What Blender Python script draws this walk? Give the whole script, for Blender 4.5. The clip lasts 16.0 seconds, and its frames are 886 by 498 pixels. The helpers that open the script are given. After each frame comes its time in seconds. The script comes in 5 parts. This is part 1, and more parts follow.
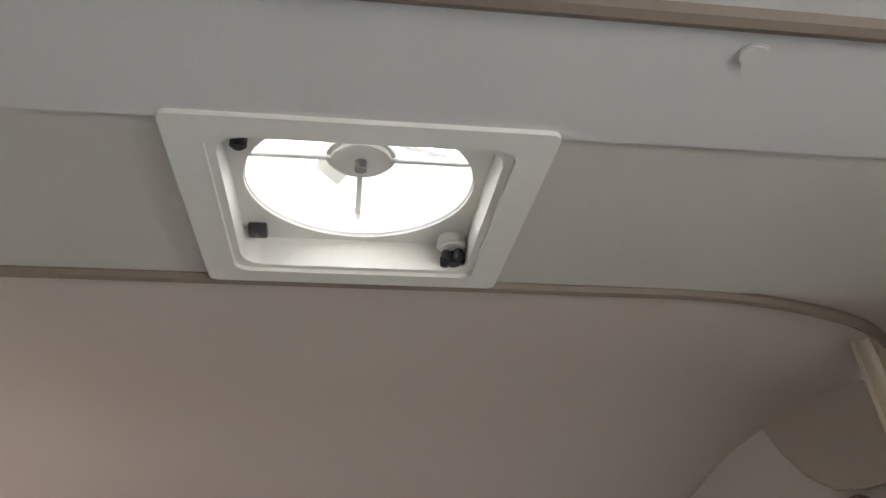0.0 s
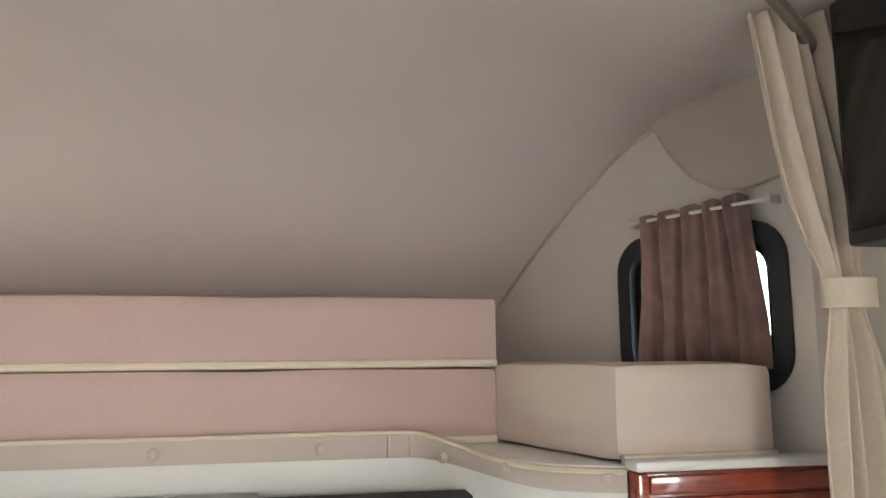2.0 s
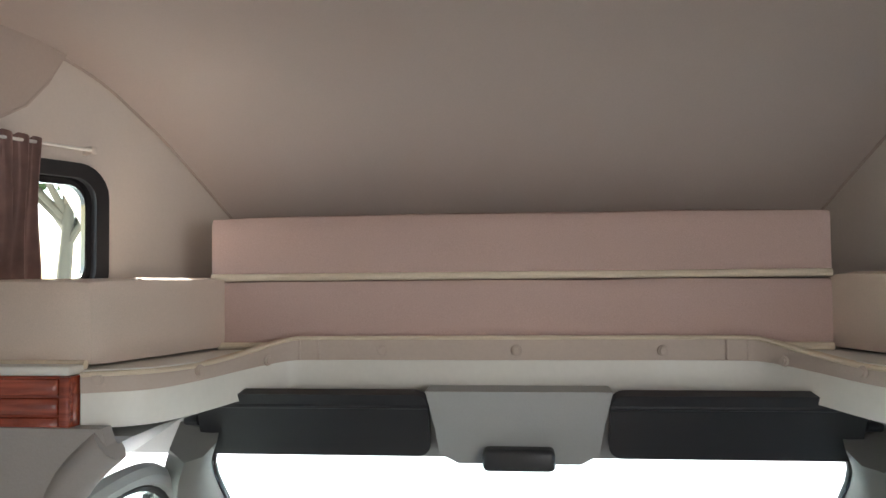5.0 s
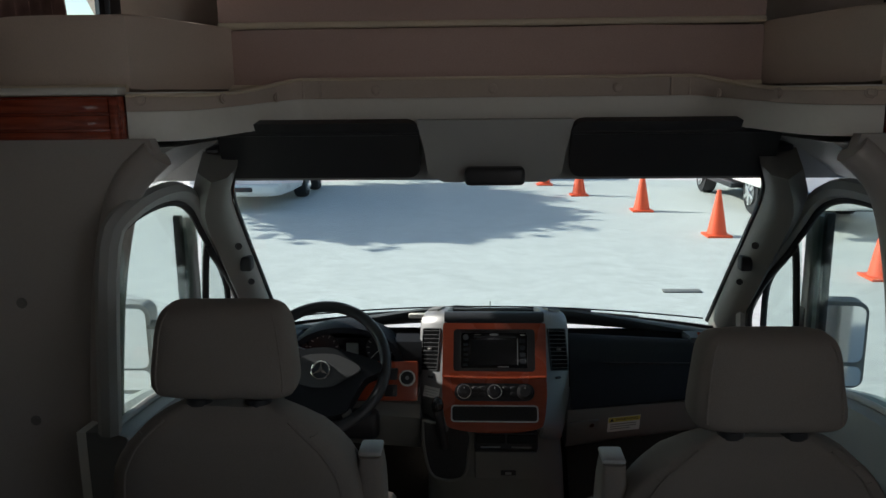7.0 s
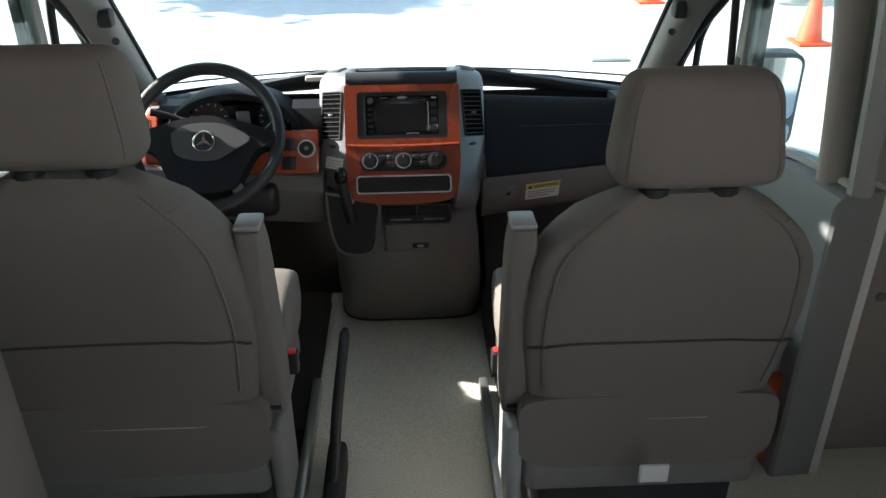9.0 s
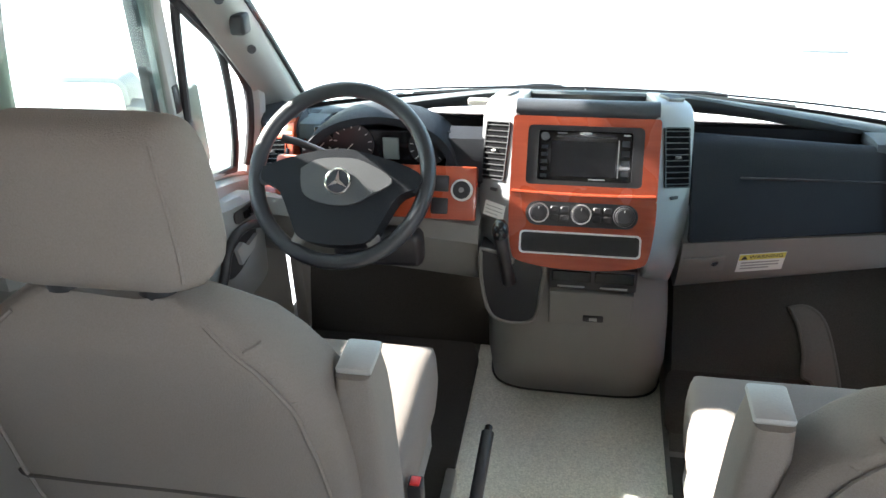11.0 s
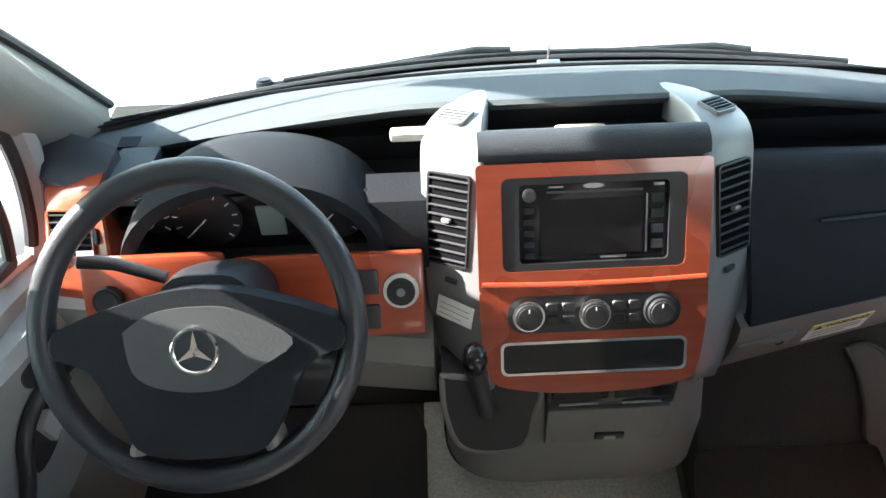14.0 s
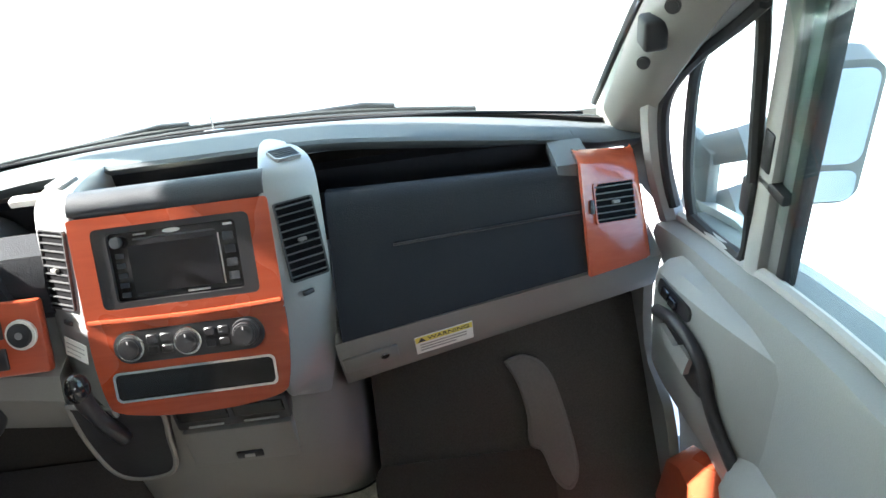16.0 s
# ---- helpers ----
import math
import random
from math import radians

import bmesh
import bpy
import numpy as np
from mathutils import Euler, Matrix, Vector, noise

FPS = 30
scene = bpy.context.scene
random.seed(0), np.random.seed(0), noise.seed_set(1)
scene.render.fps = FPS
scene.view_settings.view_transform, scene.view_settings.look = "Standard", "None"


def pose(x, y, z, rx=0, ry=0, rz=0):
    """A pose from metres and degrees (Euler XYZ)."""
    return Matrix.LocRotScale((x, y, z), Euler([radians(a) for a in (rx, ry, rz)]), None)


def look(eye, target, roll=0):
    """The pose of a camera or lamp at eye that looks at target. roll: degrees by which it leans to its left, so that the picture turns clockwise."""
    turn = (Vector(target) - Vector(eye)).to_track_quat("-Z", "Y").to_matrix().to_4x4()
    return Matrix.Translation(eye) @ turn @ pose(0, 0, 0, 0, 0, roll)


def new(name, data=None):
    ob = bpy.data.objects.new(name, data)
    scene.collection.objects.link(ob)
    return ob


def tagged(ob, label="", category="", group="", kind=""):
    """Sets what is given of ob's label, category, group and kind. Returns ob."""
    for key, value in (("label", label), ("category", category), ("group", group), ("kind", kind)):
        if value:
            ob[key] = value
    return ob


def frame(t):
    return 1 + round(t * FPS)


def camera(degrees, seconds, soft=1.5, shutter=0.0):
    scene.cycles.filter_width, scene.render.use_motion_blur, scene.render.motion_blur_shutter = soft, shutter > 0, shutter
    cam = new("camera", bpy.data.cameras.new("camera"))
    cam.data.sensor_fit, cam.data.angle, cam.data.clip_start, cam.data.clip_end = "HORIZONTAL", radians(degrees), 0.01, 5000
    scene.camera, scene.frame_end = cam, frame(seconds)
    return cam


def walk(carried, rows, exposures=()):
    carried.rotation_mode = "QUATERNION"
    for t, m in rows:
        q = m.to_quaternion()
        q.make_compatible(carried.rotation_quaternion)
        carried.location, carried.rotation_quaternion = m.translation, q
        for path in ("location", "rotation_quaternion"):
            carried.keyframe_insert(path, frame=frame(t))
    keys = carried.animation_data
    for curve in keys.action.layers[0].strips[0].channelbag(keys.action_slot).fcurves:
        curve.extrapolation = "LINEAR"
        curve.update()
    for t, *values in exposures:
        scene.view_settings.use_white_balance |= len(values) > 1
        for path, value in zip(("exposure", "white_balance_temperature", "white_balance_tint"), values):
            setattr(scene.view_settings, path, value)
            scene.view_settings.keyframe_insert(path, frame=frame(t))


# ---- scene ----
cam = camera(59.3, 16.0)
PATH = [
    (0, (0.039, -2.018, 1.718), (0.284, -0.24, 2.6), -1.2),
    (0.5, (0.055, -2.145, 1.732), (0.287, -0.268, 2.382), -0.1),
    (1, (0.11, -2.102, 1.655), (0.445, -0.208, 2.203), -0.6),
    (1.5, (0.196, -2.001, 1.63), (0.545, -0.086, 2.088), -0.9),
    (2, (0.257, -1.834, 1.637), (0.634, 0.11, 1.918), -0.6),
    (2.5, (0.251, -1.653, 1.625), (0.768, 0.268, 1.829), 0.1),
    (3, (0.149, -1.423, 1.625), (0.829, 0.45, 1.797), -1.8),
    (3.5, (0.101, -1.424, 1.624), (0.511, 0.525, 1.806), -2.5),
    (4, (0.104, -1.648, 1.625), (0.048, 0.344, 1.792), -1.5),
    (4.2, (0.073, -1.721, 1.627), (-0.056, 0.269, 1.782), -1.8),
    (6.5, (-0.027, -2.261, 1.525), (-0.257, -0.288, 1.291), -0.2),
    (7, (-0.04, -2.273, 1.453), (-0.132, -0.315, 1.057), -0.6),
    (7.5, (-0.02, -2.214, 1.4), (-0.011, -0.287, 0.865), -0.5),
    (8, (-0.008, -2.185, 1.359), (0.086, -0.31, 0.669), -0.6),
    (8.2, (-0.01, -2.185, 1.356), (0.113, -0.335, 0.604), 0.0),
    (10.3, (0.096, -1.772, 1.313), (-0.079, -0.05, 0.311), -2.4),
    (10.5, (0.093, -1.747, 1.332), (-0.138, -0.024, 0.344), -2.5),
    (11, (-0.009, -1.595, 1.341), (-0.335, 0.115, 0.356), -1.8),
    (11.5, (-0.109, -1.423, 1.393), (-0.432, 0.277, 0.389), -0.0),
    (12, (-0.253, -1.196, 1.382), (-0.505, 0.493, 0.34), -0.4),
    (12.5, (-0.249, -1.05, 1.395), (-0.485, 0.595, 0.282), -1.2),
    (13, (-0.24, -0.958, 1.385), (-0.434, 0.621, 0.172), -1.2),
    (13.5, (-0.257, -0.863, 1.355), (-0.349, 0.663, 0.066), -1.7),
    (14, (-0.199, -0.798, 1.369), (-0.194, 0.669, 0.009), -2.4),
    (14.5, (-0.096, -0.817, 1.361), (0.073, 0.663, 0.027), -1.8),
    (15, (0.113, -0.886, 1.386), (0.27, 0.628, 0.089), -4.6),
    (15.5, (0.347, -0.966, 1.395), (0.428, 0.601, 0.153), -6.4),
    (16, (0.42, -1.006, 1.38), (0.419, 0.594, 0.181), -7.4),
]
walk(cam, [(t, look(eye, target, roll)) for t, eye, target, roll in PATH], [(0, 2.6), (0.7, 2.6), (1.5, 3.2), (2.5, 3.5), (4.2, 3.3), (6.3, 0.8), (7.0, 0.2), (8.2, 0.5), (10.3, 3.5), (11.5, 2.8), (12.5, 2.0), (13.2, 2.05), (14.0, 2.85), (15.0, 3.4), (16.0, 3.4)])

# ---- light ----
world = bpy.data.worlds.new("sky")
scene.world = world
world.use_nodes = True
wn = world.node_tree.nodes
sky = wn.new("ShaderNodeTexSky")
sky.sky_type, sky.sun_disc = "NISHITA", False
SUN = Vector((-0.826, 0.218, 0.515)).normalized()
sky.sun_elevation = math.asin(SUN.z)
sky.sun_rotation = math.atan2(SUN.x, SUN.y)
world.node_tree.links.new(sky.outputs[0], wn["Background"].inputs[0])
wn["Background"].inputs[1].default_value = 0.14
sun_data = bpy.data.lights.new("sun", "SUN")
sun_data.energy, sun_data.angle, sun_data.color = 5.0, radians(0.6), (1.0, 0.95, 0.88)
sun = new("sun", sun_data)
sun.matrix_world = look(SUN * 30, (0, 0, 0))

# area lamp added in the open entrance doorway, standing in for daylight of the lot
door_data = bpy.data.lights.new("doorway_fill_lamp", "AREA")
door_data.shape, door_data.size, door_data.size_y = "RECTANGLE", 0.70, 0.50
door_data.energy, door_data.color, door_data.spread = 0.8, (1.0, 0.97, 0.93), radians(92)
door_light = new("doorway_fill_lamp", door_data)
door_light.matrix_world = look((1.19, -2.62, 1.64), (-0.10, -0.3, 1.50))


# ---- materials ----
def mat(name, col, rough=0.6, metal=0.0, scale=60.0, vary=0.12, bump=0.15, stain=0.08, coat=0.0, spread=0.0):
    """A surface with fine grain, larger stains and relief. spread: piece-to-piece change of brightness."""
    m = bpy.data.materials.new(name)
    m.use_nodes = True
    nt = m.node_tree
    n, l = nt.nodes, nt.links
    b = n["Principled BSDF"]
    tc = n.new("ShaderNodeTexCoord")
    fine = n.new("ShaderNodeTexNoise")
    fine.inputs["Scale"].default_value, fine.inputs["Detail"].default_value = scale, 4
    big = n.new("ShaderNodeTexNoise")
    big.inputs["Scale"].default_value, big.inputs["Detail"].default_value = 3.1, 3
    for x in (fine, big):
        l.new(tc.outputs["Object"], x.inputs["Vector"])
    r1, r2 = n.new("ShaderNodeMapRange"), n.new("ShaderNodeMapRange")
    r1.inputs["To Min"].default_value, r1.inputs["To Max"].default_value = 1 - vary, 1 + vary
    r2.inputs["To Min"].default_value, r2.inputs["To Max"].default_value = 1 - stain, 1 + stain
    l.new(fine.outputs["Fac"], r1.inputs["Value"])
    l.new(big.outputs["Fac"], r2.inputs["Value"])
    mul = n.new("ShaderNodeMath")
    mul.operation = "MULTIPLY"
    l.new(r1.outputs[0], mul.inputs[0])
    l.new(r2.outputs[0], mul.inputs[1])
    last = mul
    if spread:
        oi, r3, mul2 = n.new("ShaderNodeObjectInfo"), n.new("ShaderNodeMapRange"), n.new("ShaderNodeMath")
        r3.inputs["To Min"].default_value, r3.inputs["To Max"].default_value = 1 - spread, 1 + spread
        mul2.operation = "MULTIPLY"
        l.new(oi.outputs["Random"], r3.inputs["Value"])
        l.new(mul.outputs[0], mul2.inputs[0])
        l.new(r3.outputs[0], mul2.inputs[1])
        last = mul2
    mix = n.new("ShaderNodeVectorMath")
    mix.operation = "SCALE"
    mix.inputs[0].default_value = col
    l.new(last.outputs[0], mix.inputs["Scale"])
    l.new(mix.outputs[0], b.inputs["Base Color"])
    r4 = n.new("ShaderNodeMapRange")
    r4.inputs["To Min"].default_value, r4.inputs["To Max"].default_value = max(rough - 0.07, 0.02), min(rough + 0.07, 1)
    l.new(big.outputs["Fac"], r4.inputs["Value"])
    l.new(r4.outputs[0], b.inputs["Roughness"])
    b.inputs["Metallic"].default_value = metal
    b.inputs["Coat Weight"].default_value = coat
    b.inputs["Coat Roughness"].default_value = 0.06
    if bump:
        bp = n.new("ShaderNodeBump")
        bp.inputs["Strength"].default_value, bp.inputs["Distance"].default_value = bump, 0.002
        l.new(fine.outputs["Fac"], bp.inputs["Height"])
        l.new(bp.outputs[0], b.inputs["Normal"])
    return m


def glass(name, tint=(1, 1, 1), rough=0.0):
    """Thin clear pane: lets light straight through and mirrors a little at a slant."""
    m = bpy.data.materials.new(name)
    m.use_nodes = True
    n, l = m.node_tree.nodes, m.node_tree.links
    n.remove(n["Principled BSDF"])
    t, g, f, mx = (n.new("ShaderNodeBsdfTransparent"), n.new("ShaderNodeBsdfGlossy"), n.new("ShaderNodeLayerWeight"), n.new("ShaderNodeMixShader"))
    pw, ma = n.new("ShaderNodeMath"), n.new("ShaderNodeMath")
    pw.operation, pw.inputs[1].default_value = "POWER", 5.0
    ma.operation, ma.inputs[1].default_value, ma.inputs[2].default_value = "MULTIPLY_ADD", 0.6, 0.02
    t.inputs[0].default_value = (*tint, 1)
    g.inputs["Roughness"].default_value = rough
    f.inputs["Blend"].default_value = 0.5
    l.new(f.outputs["Facing"], pw.inputs[0])
    l.new(pw.outputs[0], ma.inputs[0])
    l.new(ma.outputs[0], mx.inputs[0])
    l.new(t.outputs[0], mx.inputs[1])
    l.new(g.outputs[0], mx.inputs[2])
    l.new(mx.outputs[0], n["Material Output"].inputs[0])
    return m


def wood(name, a, b_col, gloss=0.25):
    """Polished reddish wood veneer with long grain."""
    m = mat(name, a, gloss, scale=20, vary=0.0, bump=0.0, stain=0.1, coat=0.8)
    n, l = m.node_tree.nodes, m.node_tree.links
    tc, mp, w, ramp = n.new("ShaderNodeTexCoord"), n.new("ShaderNodeMapping"), n.new("ShaderNodeTexNoise"), n.new("ShaderNodeValToRGB")
    mp.inputs["Scale"].default_value = (5, 60, 60)
    w.inputs["Scale"].default_value, w.inputs["Detail"].default_value, w.inputs["Distortion"].default_value = 1.6, 6, 0.6
    ramp.color_ramp.elements[0].position, ramp.color_ramp.elements[1].position = 0.35, 0.68
    ramp.color_ramp.elements[0].color, ramp.color_ramp.elements[1].color = (*b_col, 1), (*a, 1)
    l.new(tc.outputs["Object"], mp.inputs[0])
    l.new(mp.outputs[0], w.inputs["Vector"])
    l.new(w.outputs["Fac"], ramp.inputs[0])
    l.new(ramp.outputs[0], n["Principled BSDF"].inputs["Base Color"])
    return m


ASPHALT = mat("asphalt", (0.56, 0.565, 0.545), 0.9, scale=9, vary=0.2, bump=0.5, stain=0.15)
SHELL = mat("body_paint_white", (0.75, 0.75, 0.73), 0.3, coat=0.5, bump=0, vary=0.02)
VINYL = mat("ceiling_vinyl", (0.58, 0.495, 0.45), 0.75, scale=220, vary=0.05, bump=0.25, stain=0.05)
VINYL_C = mat("ceiling_vinyl_neutral", (0.55, 0.515, 0.465), 0.75, scale=220, vary=0.05, bump=0.25, stain=0.05)
VINYL_W = mat("ceiling_panel_white", (0.62, 0.60, 0.58), 0.6, scale=180, vary=0.04, bump=0.15, stain=0.04)
WALLP = mat("wall_panel_cream", (0.66, 0.59, 0.53), 0.7, scale=160, vary=0.05, bump=0.15, stain=0.05)
BEAD = mat("edge_bead_taupe", (0.20, 0.155, 0.12), 0.6, scale=90, vary=0.08)
CUSH = mat("cushion_fabric_rose", (0.52, 0.375, 0.335), 0.9, scale=420, vary=0.16, bump=0.45, stain=0.06)
CUSH2 = mat("cushion_fabric_cream", (0.65, 0.535, 0.46), 0.9, scale=420, vary=0.14, bump=0.45, stain=0.06)
PIPING = mat("piping_cream", (0.70, 0.60, 0.47), 0.8, scale=300)
TRIMT = mat("trim_vinyl_tan", (0.50, 0.41, 0.35), 0.6, scale=150, vary=0.06, bump=0.2)
LIPW = mat("lip_plastic_ivory", (0.74, 0.72, 0.67), 0.4, scale=80, vary=0.04, bump=0.08)
CURT = mat("curtain_cloth_mauve", (0.25, 0.15, 0.13), 0.9, scale=22, vary=0.45, bump=0.3, stain=0.5)
CURTB = mat("curtain_cloth_beige", (0.68, 0.57, 0.46), 0.85, scale=120, vary=0.1, bump=0.25)
REDW = wood("cherry_veneer", (0.36, 0.065, 0.03), (0.20, 0.03, 0.014))
REDD = wood("cherry_fascia", (0.36, 0.066, 0.028), (0.315, 0.053, 0.022), 0.27)
REDD.node_tree.nodes["Principled BSDF"].inputs["Coat Weight"].default_value = 0.35
RUBBER = mat("rubber_black", (0.015, 0.015, 0.017), 0.65, scale=90, bump=0.1)
BLACK = mat("plastic_black", (0.022, 0.022, 0.025), 0.42, scale=260, vary=0.1, bump=0.2)
SLAT = mat("plastic_slat_grey", (0.070, 0.072, 0.075), 0.35, scale=260, vary=0.06, bump=0.1)
BLACKG = mat("plastic_gloss_black", (0.012, 0.012, 0.014), 0.12, scale=60, bump=0, vary=0.05)
RIMB = mat("wheel_rim_dark", (0.024, 0.027, 0.032), 0.4, scale=420, vary=0.12, bump=0.25, stain=0.06)
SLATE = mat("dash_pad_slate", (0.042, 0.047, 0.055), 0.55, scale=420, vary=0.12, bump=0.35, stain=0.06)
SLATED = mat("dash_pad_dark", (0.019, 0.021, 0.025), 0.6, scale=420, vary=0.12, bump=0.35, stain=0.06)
DECK = mat("dash_top_grey", (0.078, 0.092, 0.10), 0.72, scale=420, vary=0.1, bump=0.35, stain=0.06)
GREY = mat("plastic_mid_grey", (0.19, 0.185, 0.175), 0.55, scale=380, vary=0.08, bump=0.25, stain=0.05)
PARTN = mat("partition_vinyl", (0.36, 0.33, 0.31), 0.6, scale=240, vary=0.06, bump=0.2, stain=0.06)
GREYL = mat("plastic_light_grey", (0.33, 0.335, 0.33), 0.5, scale=380, vary=0.06, bump=0.2, stain=0.05)
SILVER = mat("paint_silver", (0.235, 0.24, 0.243), 0.38, 0.25, scale=300, vary=0.04, bump=0.04)
CHROME = mat("chrome", (0.8, 0.8, 0.8), 0.1, 1.0, scale=40, vary=0.03, bump=0)
SATIN = mat("satin_metal", (0.72, 0.71, 0.68), 0.35, 0.3, scale=60, vary=0.03, bump=0)
PADG = mat("hub_pad_grey", (0.062, 0.066, 0.070), 0.5, scale=300, vary=0.08, bump=0.2, stain=0.06)
SEATF = mat("seat_fabric_taupe", (0.195, 0.174, 0.158), 0.85, scale=480, vary=0.14, bump=0.45, stain=0.06)
SEAMD = mat("seam_thread_dark", (0.06, 0.052, 0.048), 0.9, scale=300)
SEATL = mat("seat_bolster_light", (0.40, 0.37, 0.335), 0.8, scale=480, vary=0.1, bump=0.35, stain=0.05)
DOORG = mat("door_panel_grey", (0.24, 0.248, 0.247), 0.5, scale=380, vary=0.06, bump=0.25, stain=0.06)
GUARD = mat("guard_plastic", (0.12, 0.113, 0.103), 0.65, scale=200, vary=0.15, bump=0.3, stain=0.15)
FLOORD = mat("carpet_dark", (0.06, 0.056, 0.05), 0.95, scale=330, vary=0.35, bump=0.8, stain=0.12)
CARPET = mat("carpet_stone", (0.64, 0.63, 0.555), 0.95, scale=240, vary=0.5, bump=0.8, stain=0.12)
MAT_D = mat("mat_dark", (0.04, 0.036, 0.032), 0.9, scale=300, vary=0.3, bump=0.7, stain=0.12)
PAPER = mat("label_white", (0.78, 0.78, 0.76), 0.6, scale=60, vary=0.03, bump=0)
YELLOW = mat("label_yellow", (0.72, 0.62, 0.12), 0.6, scale=60, vary=0.03, bump=0)
INK = mat("ink_dark", (0.04, 0.04, 0.04), 0.7, bump=0)
INKG = mat("ink_grey", (0.35, 0.35, 0.35), 0.7, bump=0)
SCREEN = mat("screen_dark", (0.018, 0.017, 0.02), 0.08, scale=20, bump=0, vary=0.03)
LCD = mat("display_grey", (0.26, 0.29, 0.28), 0.3, bump=0, vary=0.03)
ORANGE = mat("cone_orange", (0.85, 0.10, 0.03), 0.6, scale=30, vary=0.08)
RED = mat("buckle_red", (0.7, 0.03, 0.03), 0.4, bump=0)
GLASS = glass("clear_glass", (0.92, 0.99, 0.975))
GLASST = glass("tinted_glass", (0.82, 0.9, 0.88))
MIRROR = mat("mirror_silver", (0.9, 0.9, 0.9), 0.02, 1.0, bump=0, vary=0.0, stain=0.0)
LEAF = mat("leaf_green", (0.07, 0.11, 0.035), 0.7, scale=8, vary=0.3)
BARK = mat("bark", (0.13, 0.10, 0.07), 0.9, scale=30, vary=0.3, bump=0.8)
STEEL = mat("steel_grey", (0.35, 0.35, 0.35), 0.35, 0.8, bump=0.05)
# near-black without sheen: shade between the vent slats put into the colour
GAPSHADE = mat("vent_gap_shade", (0.006, 0.006, 0.007), 0.9, scale=90, bump=0.05)
GAPSHADE.node_tree.nodes["Principled BSDF"].inputs["Specular IOR Level"].default_value = 0.05
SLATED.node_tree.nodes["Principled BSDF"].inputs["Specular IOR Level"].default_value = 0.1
for m_ in (SLATE, DECK, SEATF, MAT_D, FLOORD):
    m_.node_tree.nodes["Principled BSDF"].inputs["Specular IOR Level"].default_value = 0.22


# ---- mesh helpers ----
def thing(name, label, category, at=(0, 0, 0), group="", kind=""):
    ob = new(name)
    ob.empty_display_size = 0.05
    ob.location = at
    return tagged(ob, label, category, group, kind)


def placed(ob):
    """Where an object stands in the world, through its parents."""
    m = ob.matrix_basis.copy()
    return placed(ob.parent) @ ob.matrix_parent_inverse @ m if ob.parent is not None else m


def part(name, bm, material, parent=None, label="", smooth=True):
    """Links a bmesh, given in world metres, as one mesh object under a thing or a part."""
    bmesh.ops.recalc_face_normals(bm, faces=bm.faces)
    me = bpy.data.meshes.new(name)
    bm.to_mesh(me)
    bm.free()
    me.materials.append(material)
    if smooth:
        me.shade_smooth()
        me.set_sharp_from_angle(angle=radians(38))
    ob = new(name, me)
    if parent is not None:
        ob.parent = parent
        ob.matrix_parent_inverse = placed(parent).inverted()
    if label:
        ob["label"] = label
    return ob


def whole(name, bm, material, label, category, group="", kind="", smooth=True):
    return tagged(part(name, bm, material, None, "", smooth), label, category, group, kind)


I4 = Matrix.Identity(4)


def box(lo, hi, bevel=0.0, seg=2, m=I4):
    bm = bmesh.new()
    add_box(bm, lo, hi, bevel, seg, m)
    return bm


def add_box(bm, lo, hi, bevel=0.0, seg=2, m=I4):
    c = [(a + b) / 2 for a, b in zip(lo, hi)]
    s = [abs(b - a) for a, b in zip(lo, hi)]
    t = bmesh.new()
    bmesh.ops.create_cube(t, size=1, matrix=Matrix.Translation(c) @ Matrix.Diagonal((*s, 1)))
    if bevel:
        bmesh.ops.bevel(t, geom=t.edges[:], offset=min(bevel, min(s) * 0.49), segments=seg, profile=0.5, affect="EDGES")
    t.transform(m)
    me = bpy.data.meshes.new("t")
    t.to_mesh(me)
    t.free()
    bm.from_mesh(me)
    bpy.data.meshes.remove(me)


def add_cyl(bm, centre, axis, r, depth, r2=None, seg=28, bevel=0.0):
    t = bmesh.new()
    bmesh.ops.create_cone(t, cap_ends=True, segments=seg, radius1=r, radius2=r if r2 is None else r2, depth=depth)
    if bevel:
        bmesh.ops.bevel(t, geom=[e for e in t.edges if len(e.link_faces) == 2 and e.calc_face_angle() > 1.0], offset=bevel, segments=2, affect="EDGES")
    q = Vector(axis).to_track_quat("Z", "Y").to_matrix().to_4x4()
    t.transform(Matrix.Translation(centre) @ q)
    me = bpy.data.meshes.new("t")
    t.to_mesh(me)
    t.free()
    bm.from_mesh(me)
    bpy.data.meshes.remove(me)


def cyl(centre, axis, r, depth, r2=None, seg=28, bevel=0.0):
    bm = bmesh.new()
    add_cyl(bm, centre, axis, r, depth, r2, seg, bevel)
    return bm


def tube(path, r, seg=10, closed=False, flat=1.0):
    """A round bar along a path; flat squeezes it across."""
    bm = bmesh.new()
    pts = [Vector(p) for p in path]
    rings, n = [], len(pts)
    side = None
    for i, p in enumerate(pts):
        a = pts[i - 1] if (i or closed) else p
        b = pts[(i + 1) % n] if (i < n - 1 or closed) else p
        d = (b - a).normalized()
        if side is None:
            side = d.orthogonal().normalized()
        side = (side - d * side.dot(d)).normalized()
        up = d.cross(side)
        rad = r[i] if isinstance(r, (list, tuple)) else r
        rings.append([bm.verts.new(p + side * math.cos(k * math.tau / seg) * rad + up * math.sin(k * math.tau / seg) * rad * flat) for k in range(seg)])
    for i in range(n if closed else n - 1):
        a, b = rings[i], rings[(i + 1) % n]
        for k in range(seg):
            bm.faces.new((a[k], a[(k + 1) % seg], b[(k + 1) % seg], b[k]))
    if not closed:
        bm.faces.new(rings[0][::-1])
        bm.faces.new(rings[-1])
    return bm


